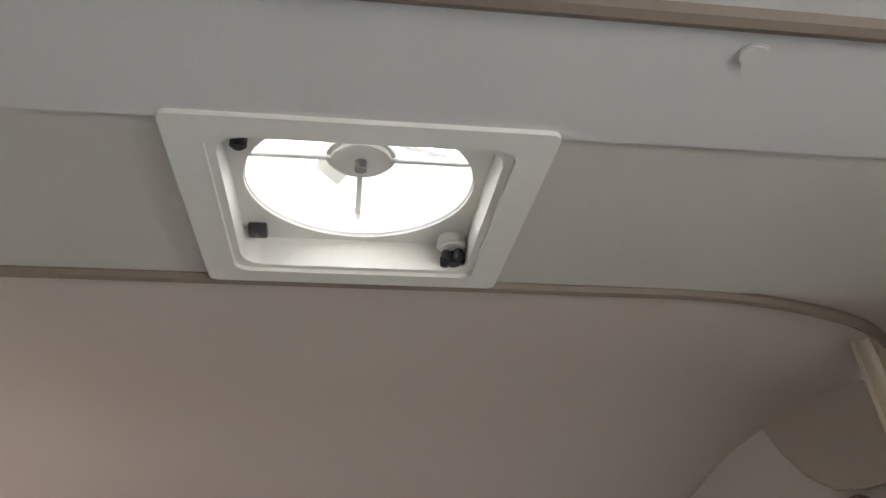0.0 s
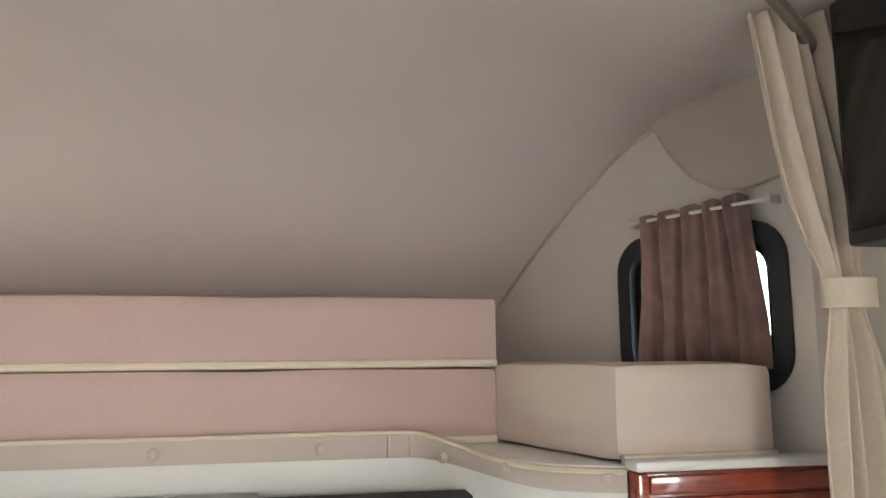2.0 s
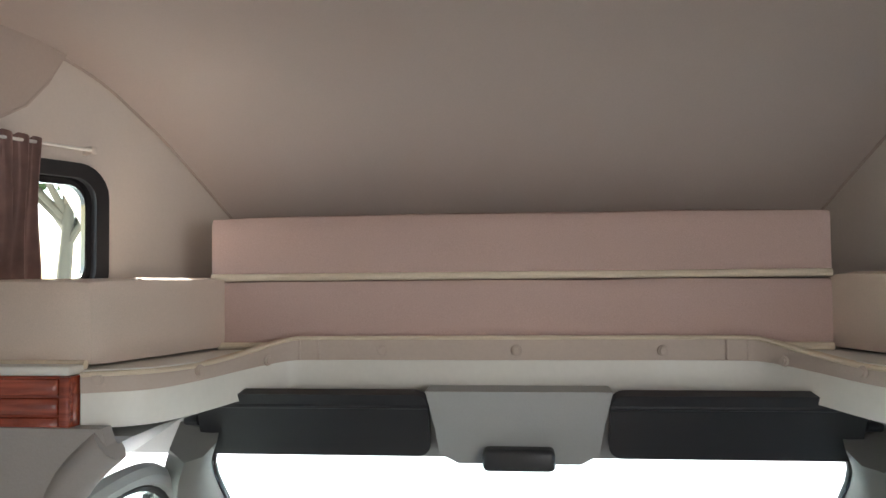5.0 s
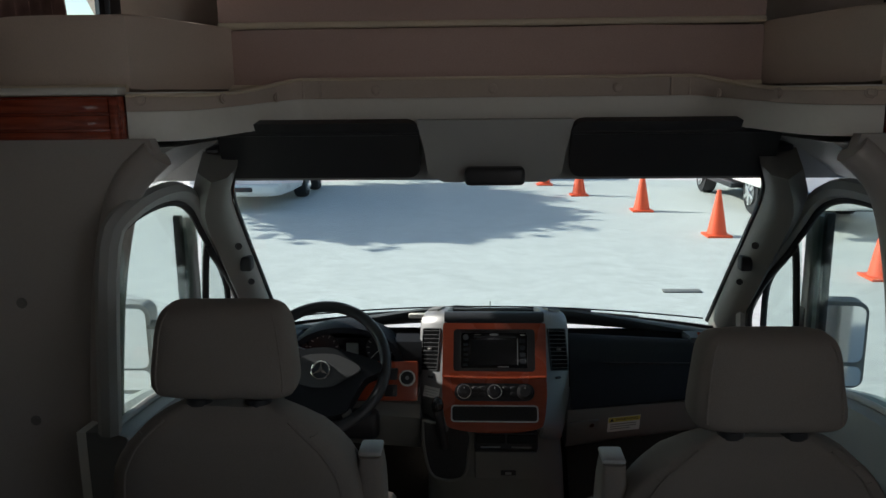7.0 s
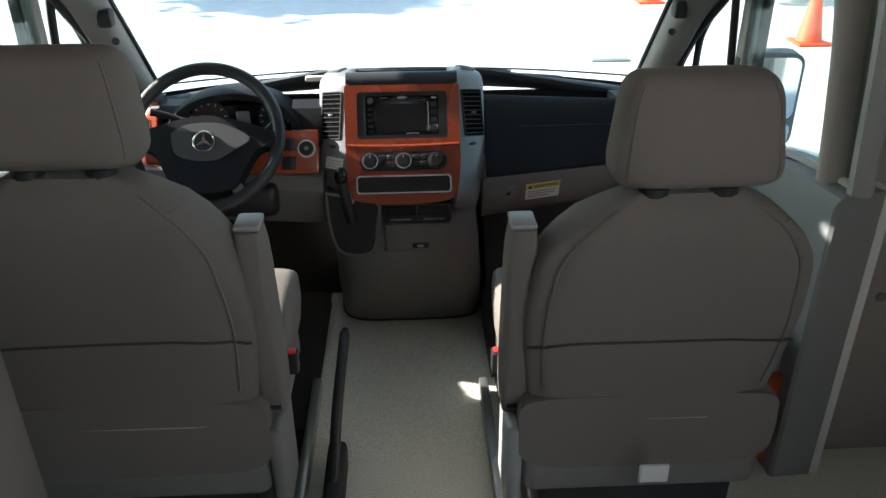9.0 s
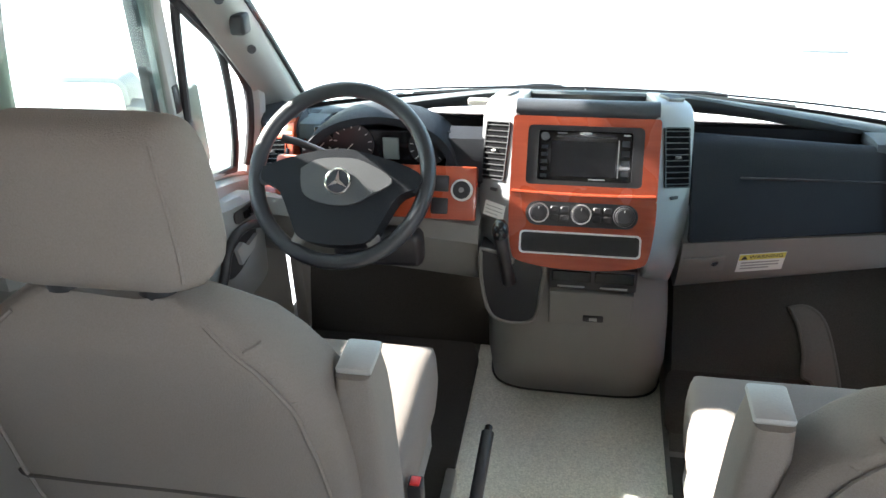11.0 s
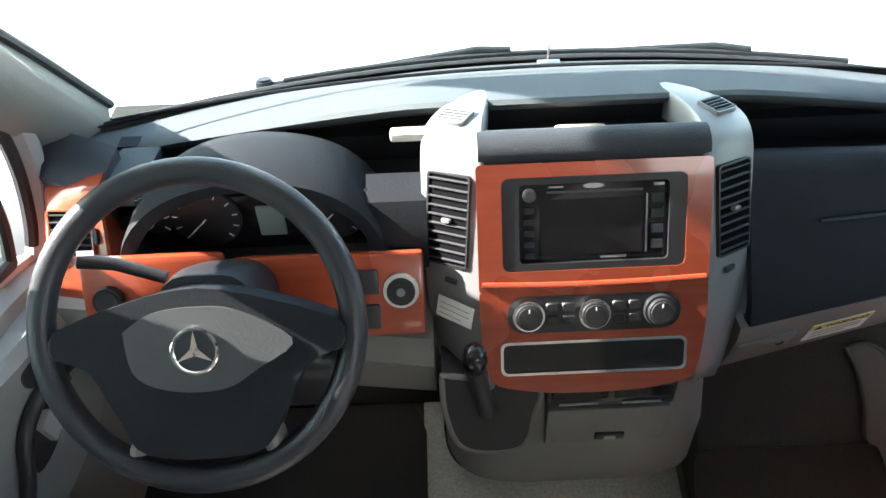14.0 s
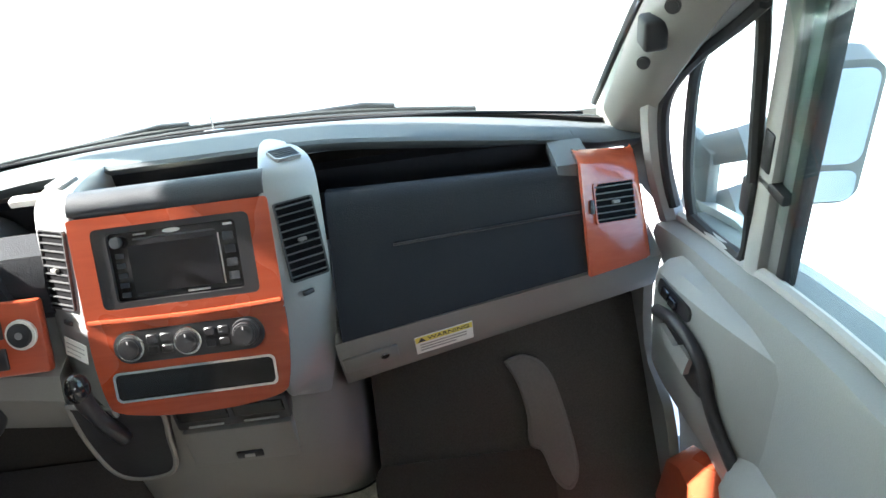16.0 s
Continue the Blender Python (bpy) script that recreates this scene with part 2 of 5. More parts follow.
def loft(sections, cap=True, closed=True):
    """Joins rows of points, each a ring (closed) or a strip."""
    bm = bmesh.new()
    rows = [[bm.verts.new(p) for p in s] for s in sections]
    k = len(rows[0])
    for a, b in zip(rows, rows[1:]):
        for i in range(k if closed else k - 1):
            bm.faces.new((a[i], a[(i + 1) % k], b[(i + 1) % k], b[i]))
    if cap and closed:
        bm.faces.new(rows[0][::-1])
        bm.faces.new(rows[-1])
    return bm


def thick(bm, d):
    """Gives an open sheet a thickness, away from its normals."""
    bmesh.ops.recalc_face_normals(bm, faces=bm.faces)
    bmesh.ops.solidify(bm, geom=bm.faces[:], thickness=d)
    return bm


def prism(poly, axis_from, axis_to):
    """An outline of 3D points swept from one offset to another."""
    a, b = Vector(axis_from), Vector(axis_to)
    return loft([[Vector(p) + a for p in poly], [Vector(p) + b for p in poly]])


def rounded(w, h, r, seg=5, cx=0.0, cy=0.0):
    pts = []
    for sx, sy, a0 in ((1, 1, 0), (-1, 1, 90), (-1, -1, 180), (1, -1, 270)):
        for i in range(seg + 1):
            a = radians(a0 + 90 * i / seg)
            pts.append((cx + sx * (w / 2 - r) + r * math.cos(a), cy + sy * (h / 2 - r) + r * math.sin(a)))
    return pts


def ring_frame(outer, inner, z0, z1, m=I4):
    """A frame between two outlines of equal count, from z0 to z1, in the pose m."""
    bm = bmesh.new()
    n = len(outer)
    rows = [[bm.verts.new(m @ Vector((*p, z))) for p in o] for o, z in ((outer, z0), (outer, z1), (inner, z1), (inner, z0))]
    for a, b in zip(rows, rows[1:] + rows[:1]):
        for i in range(n):
            bm.faces.new((a[i], a[(i + 1) % n], b[(i + 1) % n], b[i]))
    return bm


def slab(outline, z0, z1, m=I4, bevel=0.0):
    bm = loft([[m @ Vector((*p, z0)) for p in outline], [m @ Vector((*p, z1)) for p in outline]])
    if bevel:
        bmesh.ops.bevel(bm, geom=[e for e in bm.edges if e.calc_face_angle(0) > 0.9], offset=bevel, segments=2, affect="EDGES")
    return bm


def smoothstep(t):
    t = min(max(t, 0), 1)
    return t * t * (3 - 2 * t)


def lerp(a, b, t):
    return a + (b - a) * t


def spline(pts, n):
    """n points evenly along a smooth curve through pts."""
    pts = [Vector(p) for p in pts]
    out = []
    k = len(pts) - 1
    for i in range(n):
        u = i * k / (n - 1)
        j = min(int(u), k - 1)
        t = u - j
        p0, p1, p2, p3 = pts[max(j - 1, 0)], pts[j], pts[j + 1], pts[min(j + 2, k)]
        out.append(0.5 * (2 * p1 + (p2 - p0) * t + (2 * p0 - 5 * p1 + 4 * p2 - p3) * t * t + (3 * p1 - p0 - 3 * p2 + p3) * t ** 3))
    return out


def words(text, size, m, material, parent, name="lettering"):
    cu = bpy.data.curves.new(name, "FONT")
    cu.body, cu.size, cu.align_x, cu.align_y, cu.extrude = text, size, "CENTER", "CENTER", 0.0003
    tmp = bpy.data.objects.new(name, cu)
    scene.collection.objects.link(tmp)
    dg = bpy.context.evaluated_depsgraph_get()
    me = bpy.data.meshes.new_from_object(tmp.evaluated_get(dg))
    bpy.data.objects.remove(tmp)
    bm = bmesh.new()
    bm.from_mesh(me)
    bm.transform(m)
    return part(name, bm, material, parent, smooth=False)


MIR = Matrix.Diagonal((-1, 1, 1, 1))


def flip(bm, s):
    if s < 0:
        bm.transform(MIR)
    return bm


# ---- ground and shell ----
GZ = -0.75
bm = bmesh.new()
bmesh.ops.create_grid(bm, x_segments=2, y_segments=2, size=1500, matrix=Matrix.Translation((0, 0, GZ)))
whole("ground", bm, ASPHALT, "pale sunlit asphalt of a parking lot", "ground", kind="structure", smooth=False)

# floor of the living area and of the cab
bm = box((-1.2, -4.3, -0.06), (1.2, -0.62, 0.0))
whole("floor_house", bm, CARPET, "stone-coloured carpet of the living area floor", "floor", kind="structure")
for s in (1, -1):
    whole("floor_footwell", flip(box((0.25, -0.618, -0.06), (0.86, 0.46, -0.004)), s), FLOORD, "dark carpet of the cab footwell", "floor", kind="structure")
bm = box((-0.25, -0.618, -0.06), (0.25, 0.46, -0.002))
whole("floor_cab", bm, CARPET, "light stone carpet between the cab seats", "floor", kind="structure")

# side walls of the living area: the open entrance doorway in one, a window opening in the other
OPEN = {1: (((1.2, -4.3, 0), (1.24, -3.0, 2.3)), ((1.2, -3.0, 1.92), (1.24, -2.25, 2.3)), ((1.2, -2.25, 0), (1.24, -0.54, 2.3))),
        -1: (((1.2, -4.3, 0), (1.24, -3.2, 2.3)), ((1.2, -3.2, 0), (1.24, -2.3, 1.0)), ((1.2, -3.2, 1.32), (1.24, -2.3, 2.3)), ((1.2, -2.3, 0), (1.24, -0.54, 2.3)))}
for s, nm in ((1, "wall_right"), (-1, "wall_left")):
    bm = bmesh.new()
    for lo, hi in OPEN[s]:
        add_box(bm, lo, hi)
    whole(nm, flip(bm, s), WALLP, "cream panelled side wall of the living area", "wall", kind="structure")
whole("wall_back", box((-1.24, -4.34, 0), (1.24, -4.3, 2.3)), WALLP, "cream panelled rear wall", "wall", kind="structure")

# ceiling of the living area, with the hole for the roof vent
VX0, VX1, VY0, VY1, CZ = -0.130, 0.235, -1.343, -0.975, 2.195
bm = bmesh.new()
for lo, hi in (((-1.24, -1.347, CZ), (VX0, -0.94, CZ + 0.04)), ((VX1, -1.347, CZ), (1.24, -0.94, CZ + 0.04)), ((VX0, VY1, CZ), (VX1, -0.94, CZ + 0.04)),
               ((VX0, -1.347, CZ), (VX1, VY0, CZ + 0.04))):
    add_box(bm, lo, hi)
whole("ceiling", bm, VINYL_C, "beige vinyl ceiling around the roof vent", "ceiling", kind="structure")
whole("ceiling_panel", box((-1.24, -4.34, CZ - 0.008), (1.24, -1.347, CZ + 0.04)), VINYL_W, "pale grey ceiling panel with a step", "ceiling", kind="structure")

# curved ceiling of the sleeping space over the cab
PROF = spline([(0, -1.0, 2.200), (0, -0.7, 2.198), (0, -0.45, 2.185), (0, -0.30, 2.163), (0, -0.17, 2.118), (0, -0.07, 2.055), (0, 0.03, 1.982), (0, 0.22, 1.815), (0, 0.36, 1.68), (0, 0.50, 1.52), (0, 0.55, 1.38)], 40)
bm = loft([[(x, p.y, p.z) for p in PROF] + [(x, p.y + 0.03, p.z + 0.03) for p in PROF[::-1]] for x in (-1.3, -0.6, 0, 0.6, 1.3)])
whole("ceiling_slope", bm, VINYL, "rose-beige padded ceiling curving down over the bunk", "ceiling", kind="structure")

# side walls of the sleeping space, tapering to the nose
WD = Vector((-0.35, 0.75, 0)).normalized()
WM = Matrix((( WD.x, 0, WD.y, 1.15), (WD.y, 0, -WD.x, -0.45), (0, 1, 0, 0), (0, 0, 0, 1)))
for s, nm in ((1, "wall_bunk_right"), (-1, "wall_bunk_left")):
    o = rounded(0.395, 0.32, 0.07, 6, 0.1325, 1.735)
    n = len(o)
    big = []
    for x, y in o:
        dx, dy = x - 0.1325, y - 1.735
        k = min((1.1 if dx > 0 else 0.2925) / abs(dx) if abs(dx) > 1e-6 else 9e9, (0.47 if dy > 0 else 0.37) / abs(dy) if abs(dy) > 1e-6 else 9e9)
        big.append((0.1325 + dx * k, 1.735 + dy * k))
    whole(nm, flip(ring_frame(big, o, 0.0, 0.03, WM), s), WALLP, "cream wall panel beside the bunk", "wall", kind="structure")
    # window: black rubber frame, inner sash, pane
    w = thing("window_bunk", "small rounded bunk window in a black rubber frame, half covered by a curtain", "window", (s * 1.05, -0.25, 1.575), "bunk windows", "structure")
    part("frame", flip(ring_frame(rounded(0.415, 0.34, 0.08, 6, 0.1325, 1.735), rounded(0.345, 0.27, 0.055, 6, 0.1325, 1.735), -0.012, 0.035, WM), s), RUBBER, w)
    part("sash", flip(ring_frame(rounded(0.348, 0.273, 0.055, 6, 0.1325, 1.735), rounded(0.31, 0.235, 0.045, 6, 0.1325, 1.735), 0.008, 0.024, WM), s), BLACKG, w)
    p = part("pane", flip(slab(rounded(0.312, 0.237, 0.045, 6, 0.1325, 1.735), 0.014, 0.017, WM), s), GLASS, w)
    p.visible_shadow = False

# dark bead where ceiling and slope meet, bending down at the ends; a second one further back
path = [(-1.16, -0.70, 2.11), (-1.03, -0.79, 2.16), (-0.90, -0.865, 2.185)] + [(x, -0.94 + (0.01 if abs(x) > 0.6 else 0), 2.192) for x in (-0.66, -0.4, -0.1, 0.1, 0.4, 0.66)] + [(0.90, -0.865, 2.185), (1.03, -0.79, 2.16), (1.16, -0.70, 2.11)]
whole("trim_bead", tube(spline(path, 60), 0.011, 8), BEAD, "taupe bead strip across the ceiling", "trim", kind="structure")
whole("trim_bead_rear", tube([(-1.2, -1.55, 2.187), (1.2, -1.54, 2.187)], 0.012, 8), BEAD, "taupe bead strip across the ceiling", "trim", kind="structure")
whole("ceiling_button", cyl((0.40, -1.50, 2.1855), (0, 0, 1), 0.015, 0.005, bevel=0.002), VINYL_W, "small white round screw cap on the ceiling", "screw cap")
whole("ceiling_button", cyl((-0.55, -1.50, 2.1855), (0, 0, 1), 0.015, 0.005, bevel=0.002), VINYL_W, "small white round screw cap on the ceiling", "screw cap")

for s in (1, -1):
    seam = [Vector((s * (1.15 - 0.4667 * (p.y + 0.45) - 0.004), p.y, p.z - 0.002)) for p in PROF if -0.5 < p.y < 0.42]
    whole("trim_slope_seam", tube(seam, 0.004, 8), TRIMT, "thin tan bead where the padded ceiling meets the side wall", "trim", kind="structure")

# partition round the opening to the cab, with a padded arch
ARCH = [(0.0, 1.352), (0.60, 1.352), (0.73, 1.33), (0.806, 1.25), (0.852, 1.10), (0.882, 0.9), (0.905, 0.6), (0.915, 0.0)]
for s, nm in ((1, "wall_partition_right"), (-1, "wall_partition_left")):
    a = [(p.x, p.y) for p in spline([(x, z, 0) for x, z in ARCH[2:]], 24)]
    poly = [(x, -0.60, z) for x, z in a] + [(1.22, -0.60, 0.0), (1.22, -0.60, 1.36), (0.74, -0.60, 1.36)]
    whole(nm, flip(prism(poly, (0, 0.0, 0), (0, -0.035, 0)), s), PARTN, "warm grey partition panel behind the cab door", "wall", kind="structure")
    arch = [(x, -0.62, z) for x, z in a]
    whole("trim_arch", flip(tube(arch, 0.036, 12), s), PARTN, "padded grey arch trim round the cab opening", "trim", kind="structure")
    for z in (1.0, 0.72, 0.44):
        whole("screw_cap", flip(cyl((1.06, -0.637, z), (0, -1, 0), 0.012, 0.006, bevel=0.002), s), GREY, "small grey screw cap on the partition", "screw cap")

# ---- bunk ----
EDGE = [(p.x, p.y) for p in spline([(0, -0.195, 0), (0.25, -0.195, 0), (0.45, -0.198, 0), (0.535, -0.22, 0), (0.598, -0.32, 0), (0.640, -0.44, 0), (0.70, -0.545, 0), (0.80, -0.598, 0)], 40)]
FULL = [(-x, y) for x, y in EDGE[:0:-1]] + EDGE
bunk = thing("bunk_platform", "ivory bunk platform over the cab with a tan vinyl edge band", "bunk", (0, -0.1, 1.375))
poly = [(x, y, 0) for x, y in FULL] + [(1.18, -0.60, 0), (0.70, 0.50, 0), (-0.70, 0.50, 0), (-1.18, -0.60, 0)]
part("platform", prism(poly, (0, 0.012, 1.437), (0, 0.012, 1.459)), LIPW, bunk)


def band(z0, z1, d0, d1):
    """A strip that follows the platform's edge, standing proud by d."""
    rows = []
    for i, (x, y) in enumerate(FULL):
        a, b = FULL[max(i - 1, 0)], FULL[min(i + 1, len(FULL) - 1)]
        t = Vector((b[0] - a[0], b[1] - a[1])).normalized()
        nx, ny = t.y, -t.x
        dip = -0.020 * smoothstep((abs(x) - 0.5) / 0.2)
        dtop = -0.036 * smoothstep((abs(x) - 0.5) / 0.16) if z1 > 1.47 else dip
        dip = dtop if z0 > 1.47 else dip
        rows.append([(x + nx * d0, y + ny * d0, z0 + dip), (x + nx * d1, y + ny * d1, z0 + dip), (x + nx * (d1 + 0.003), y + ny * (d1 + 0.003), (z0 + z1) / 2 + dip), (x + nx * d1, y + ny * d1, z1 + dtop), (x + nx * d0, y + ny * d0, z1 + dtop)])
    return loft(rows)


part("edge_band", band(1.438, 1.486, -0.012, 0.006), TRIMT, bunk, "tan vinyl edge band")
part("top_bead", band(1.484, 1.492, -0.010, 0.010), PIPING, bunk, "cream bead along the edge")
part("lip", band(1.372, 1.437, -0.016, 0.0), LIPW, bunk)
poly2 = [(x, y, 0) for x, y in FULL] + [(1.18, -0.60, 0), (1.18, 0.0, 0), (0.70, 0.50, 0), (-0.70, 0.50, 0), (-1.18, 0.0, 0), (-1.18, -0.60, 0)]
part("underside", prism(poly2, (0, 0.018, 1.360), (0, 0.018, 1.374)), LIPW, bunk)
for x, y, nx, ny in ((-0.003, -0.203, 0, -1), (-0.308, -0.203, 0, -1), (0.318, -0.203, 0, -1), (0.637, -0.455, 0.86, -0.35), (0.772, -0.590, 0.35, -0.92), (0.560, -0.262, 0.86, -0.5), (-0.560, -0.262, -0.86, -0.5), (-0.637, -0.455, -0.86, -0.35), (-0.772, -0.590, -0.35, -0.92)):
    sgn = -1 if x > 0.5 else (1 if x < -0.5 else 0)
    n = Vector((nx if not sgn else -abs(nx) * (1 if x > 0 else -1), ny, 0)).normalized()
    part("snap_button", cyl((x + n.x * 0.006, y + n.y * 0.006, 1.460 if abs(x) < 0.5 else 1.443), n, 0.013, 0.010, 0.010, 20, 0.003), TRIMT, bunk, "covered snap button")
for x in (-0.50, -0.455, 0.455, 0.50):
    part("seam", box((x - 0.003, -0.212, 1.44), (x + 0.003, -0.196, 1.485), 0.002), TRIMT, bunk)


def cushion(name, lo, hi, material, label, shear=None):
    """A box cushion with soft edges, a slightly domed face and piping along the front edges."""
    bm = bmesh.new()
    bmesh.ops.create_cube(bm, size=1)
    bmesh.ops.subdivide_edges(bm, edges=bm.edges[:], cuts=7, use_grid_fill=True)
    c = [(a + b) / 2 for a, b in zip(lo, hi)]
    h = [(b - a) / 2 for a, b in zip(lo, hi)]
    r = 0.018
    for v in bm.verts:
        q = [v.co[i] * 2 for i in range(3)]
        p = [q[i] * h[i] for i in range(3)]
        inner = [max(-(h[i] - r), min(h[i] - r, p[i])) for i in range(3)]
        d = Vector([p[i] - inner[i] for i in range(3)])
        if d.length > 1e-9:
            d = d.normalized() * r
        v.co = Vector(inner) + d
        bulge = (1 - q[0] ** 4) * (1 - q[2] ** 2)
        if q[1] < -0.99:
            v.co.y -= 0.008 * bulge + 0.003 * noise.noise(v.co * 9)
        if abs(q[2]) > 0.99:
            v.co.z += 0.003 * noise.noise(v.co * 7 + Vector((3, 1, 2)))
        v.co += Vector(c)
        if shear:
            v.co = shear(v.co)
    th = thing(name, label, "cushion", (c[0], c[1], lo[2]))
    part("cover", bm, material, th)
    pts = [Vector((x, lo[1] - 0.002, lo[2] + 0.006)) for x in np.linspace(lo[0] + 0.008, hi[0] - 0.008, 12)]
    if shear:
        pts = [shear(p) for p in pts]
    part("piping", tube(pts, 0.009, 8), PIPING, th, "cream piping")
    return th


cushion("mattress_cushion", (-0.715, -0.170, 1.461), (0.70, 0.20, 1.622), CUSH, "rose-beige bunk cushion lying on the platform")
cushion("bolster_cushion", (-0.738, -0.155, 1.623), (0.706, 0.10, 1.776), CUSH, "rose-beige bolster lying on the bunk cushion")
for s in (1, -1):
    # side cushion: its inner face runs from the front cushion out towards the wing
    def skew(p, s=s):
        t = (p.y + 0.57) / 0.42
        x = lerp(lerp(0.797, 0.690, t), lerp(1.098, 0.985, t), (p.x - 0.8) / 0.3)
        return Vector((s * x, p.y, p.z))
    cushion("side_cushion", (0.8, -0.57, 1.461), (1.1, -0.120, 1.628), CUSH2, "cream side cushion on the bunk wing beside the window", skew)
    # cherry panels under the wings
    cab = thing("cabinet_front", "cherry veneer panel with grooves under the bunk wing", "cabinet", (s * 1.03, -0.53, 1.355), "bunk cabinets")
    part("board", flip(box((0.803, -0.618, 1.340), (1.195, -0.588, 1.452), 0.004), s), REDW, cab)
    for z in (1.346, 1.381, 1.416):
        part("slat", flip(box((0.828, -0.625, z), (1.195, -0.616, z + 0.031), 0.004), s), REDW, cab)
    part("stile", flip(box((0.806, -0.626, 1.342), (0.826, -0.616, 1.451), 0.003), s), REDW, cab)
    part("top_strip", flip(box((0.803, -0.630, 1.453), (1.195, -0.58, 1.470), 0.005), s), LIPW, cab)
    # curtain over the window: pleated
    rows = []
    for j in range(9):
        v = j / 8
        row = []
        for i in range(61):
            u = i / 60
            sx = lerp((-0.020 if s > 0 else -0.010) - (0.020 if s > 0 else 0.008) * v, (0.236 + 0.018 * v) if s > 0 else 0.14, u) + 0.004 * math.sin(v * 5 + u * 9)
            fold = 0.017 * math.sin(u * 30 + 0.9 * math.sin(v * 3)) * (0.5 + 0.5 * v) + 0.006 * math.sin(u * 61 + v * 2)
            z = 1.938 - 0.325 * v + (0.016 * abs(math.sin(u * 15)) - 0.006 + 0.012 * (1 - u)) * (1 - v) ** 2
            row.append(WM @ Vector((sx, z, -0.034 + fold)))
        rows.append(row)
    cu = thing("window_curtain", "short pleated mauve-brown curtain hanging before the bunk window", "curtain", (s * 1.05, -0.3, 1.61), "bunk curtains")
    part("cloth", flip(thick(loft(rows, closed=False), 0.0015), s), CURT, cu)
    part("rod", flip(tube([WM @ Vector((-0.06, 1.935, -0.034)), WM @ Vector((0.28, 1.935, -0.034))], 0.004, 8), s), LIPW, cu)
    for a in (-0.06, 0.28):
        part("bracket", flip(box((a - 0.008, 1.926, -0.038), (a + 0.008, 1.944, 0.0), 0.003, 2, WM), s), WALLP, cu)
    # padded corner panel between slope and wall
    out = [(-0.09, 1.982), (-0.01, 1.970), (0.06, 1.978), (0.12, 2.015), (0.17, 2.075), (0.215, 2.150), (0.08, 2.185), (-0.05, 2.195), (-0.10, 2.13)]
    cp = thing("corner_pad", "beige padded corner panel above the bunk window", "panel", (s * 1.05, -0.3, 1.97), "corner pads")
    part("pad", flip(slab(out, -0.022, -0.002, WM, 0.006), s), TRIMT, cp)
    part("welt", flip(tube([WM @ Vector((a_, b_, -0.020)) for a_, b_ in out], 0.004, 8, closed=True), s), TRIMT, cp)
    # long curtain gathered beside the bunk, with a tie
    rows = []
    for j in range(15):
        v = j / 14
        zz = lerp(2.19, 1.36, v)
        pinch = 1 - 0.55 * math.exp(-((zz - 1.73) / 0.10) ** 2)
        row = []
        for i in range(41):
            u = i / 40
            cx = lerp(1.035, 1.112, min(v * 1.7, 1))
            x = cx + (u - 0.5) * 0.115 * pinch
            y = -0.76 + 0.016 * pinch * math.sin(u * 24) + 0.008 * math.sin(u * 11 + v * 4)
            row.append((x, y, zz))
        rows.append(row)
    lc = thing("privacy_curtain", "gathered beige privacy curtain tied back beside the bunk", "curtain", (s * 1.08, -0.76, 1.36), "privacy curtains")
    part("cloth", flip(thick(loft(rows, closed=False), 0.002), s), CURTB, lc)
    part("tie", flip(loft([[(1.112 + 0.045 * math.cos(a), -0.76 + 0.034 * math.sin(a), z) for a in np.linspace(0, math.tau, 17)[:-1]] for z in (1.71, 1.755)]), s), PIPING, lc, "pale tie-back band")

# dark overhead cabinet next to the curtain
oc = thing("overhead_cabinet", "black glossy overhead cabinet beside the ceiling", "cabinet", (1.14, -1.3, 1.80))
part("body", box((1.085, -1.75, 1.80), (1.198, -0.80, 2.19), 0.006), BLACK, oc)
part("door", box((1.075, -1.73, 1.82), (1.084, -0.82, 2.17), 0.003), BLACKG, oc)

# roof vent: white frame, recessed tray with a round opening, motor, blades, knob and switch
vc = ((VX0 + VX1) / 2, (VY0 + VY1) / 2)
vent = thing("roof_vent", "white square roof vent with a round fan opening full of daylight", "roof vent", (vc[0], vc[1], CZ - 0.012))
vm = Matrix.Translation((vc[0], vc[1], 0))
part("garnish", ring_frame(rounded(0.415, 0.405, 0.012, 3), rounded(0.335, 0.335, 0.02, 3), CZ - 0.014, CZ, vm), LIPW, vent)
part("flange", ring_frame(rounded(0.337, 0.337, 0.02, 3), rounded(0.315, 0.315, 0.03, 3), CZ - 0.008, CZ + 0.05, vm), LIPW, vent)
circ = [(0.145 * math.cos(a), 0.145 * math.sin(a)) for a in np.linspace(math.pi / 4, math.pi / 4 + math.tau, 49)[:-1]]
sq = []
for x, y in circ:
    k = 0.165 / max(abs(x), abs(y))
    sq.append((x * k, y * k))
part("plate", ring_frame(sq, circ, CZ + 0.035, CZ + 0.045, vm), LIPW, vent)
circ2 = [(x * 0.99, y * 0.99) for x, y in circ]
part("throat", ring_frame(circ, circ2, CZ + 0.04, CZ + 0.16, vm), LIPW, vent)
part("motor", cyl((vc[0], vc[1], CZ + 0.10), (0, 0, 1), 0.045, 0.06, 0.05, 28, 0.006), LIPW, vent, "white fan motor")
part("shaft_cap", cyl((vc[0], vc[1], CZ + 0.065), (0, 0, 1), 0.008, 0.016), STEEL, vent)
for k in range(4):
    a = k * math.pi / 2 + 0.4
    m = Matrix.Translation((vc[0], vc[1], CZ + 0.115)) @ Matrix.Rotation(a, 4, "Z") @ Matrix.Translation((0.082, 0, 0)) @ Matrix.Rotation(0.5, 4, "X")
    part("blade", box((-0.04, -0.022, -0.001), (0.04, 0.022, 0.001), 0.001, 1, m), LIPW, vent)
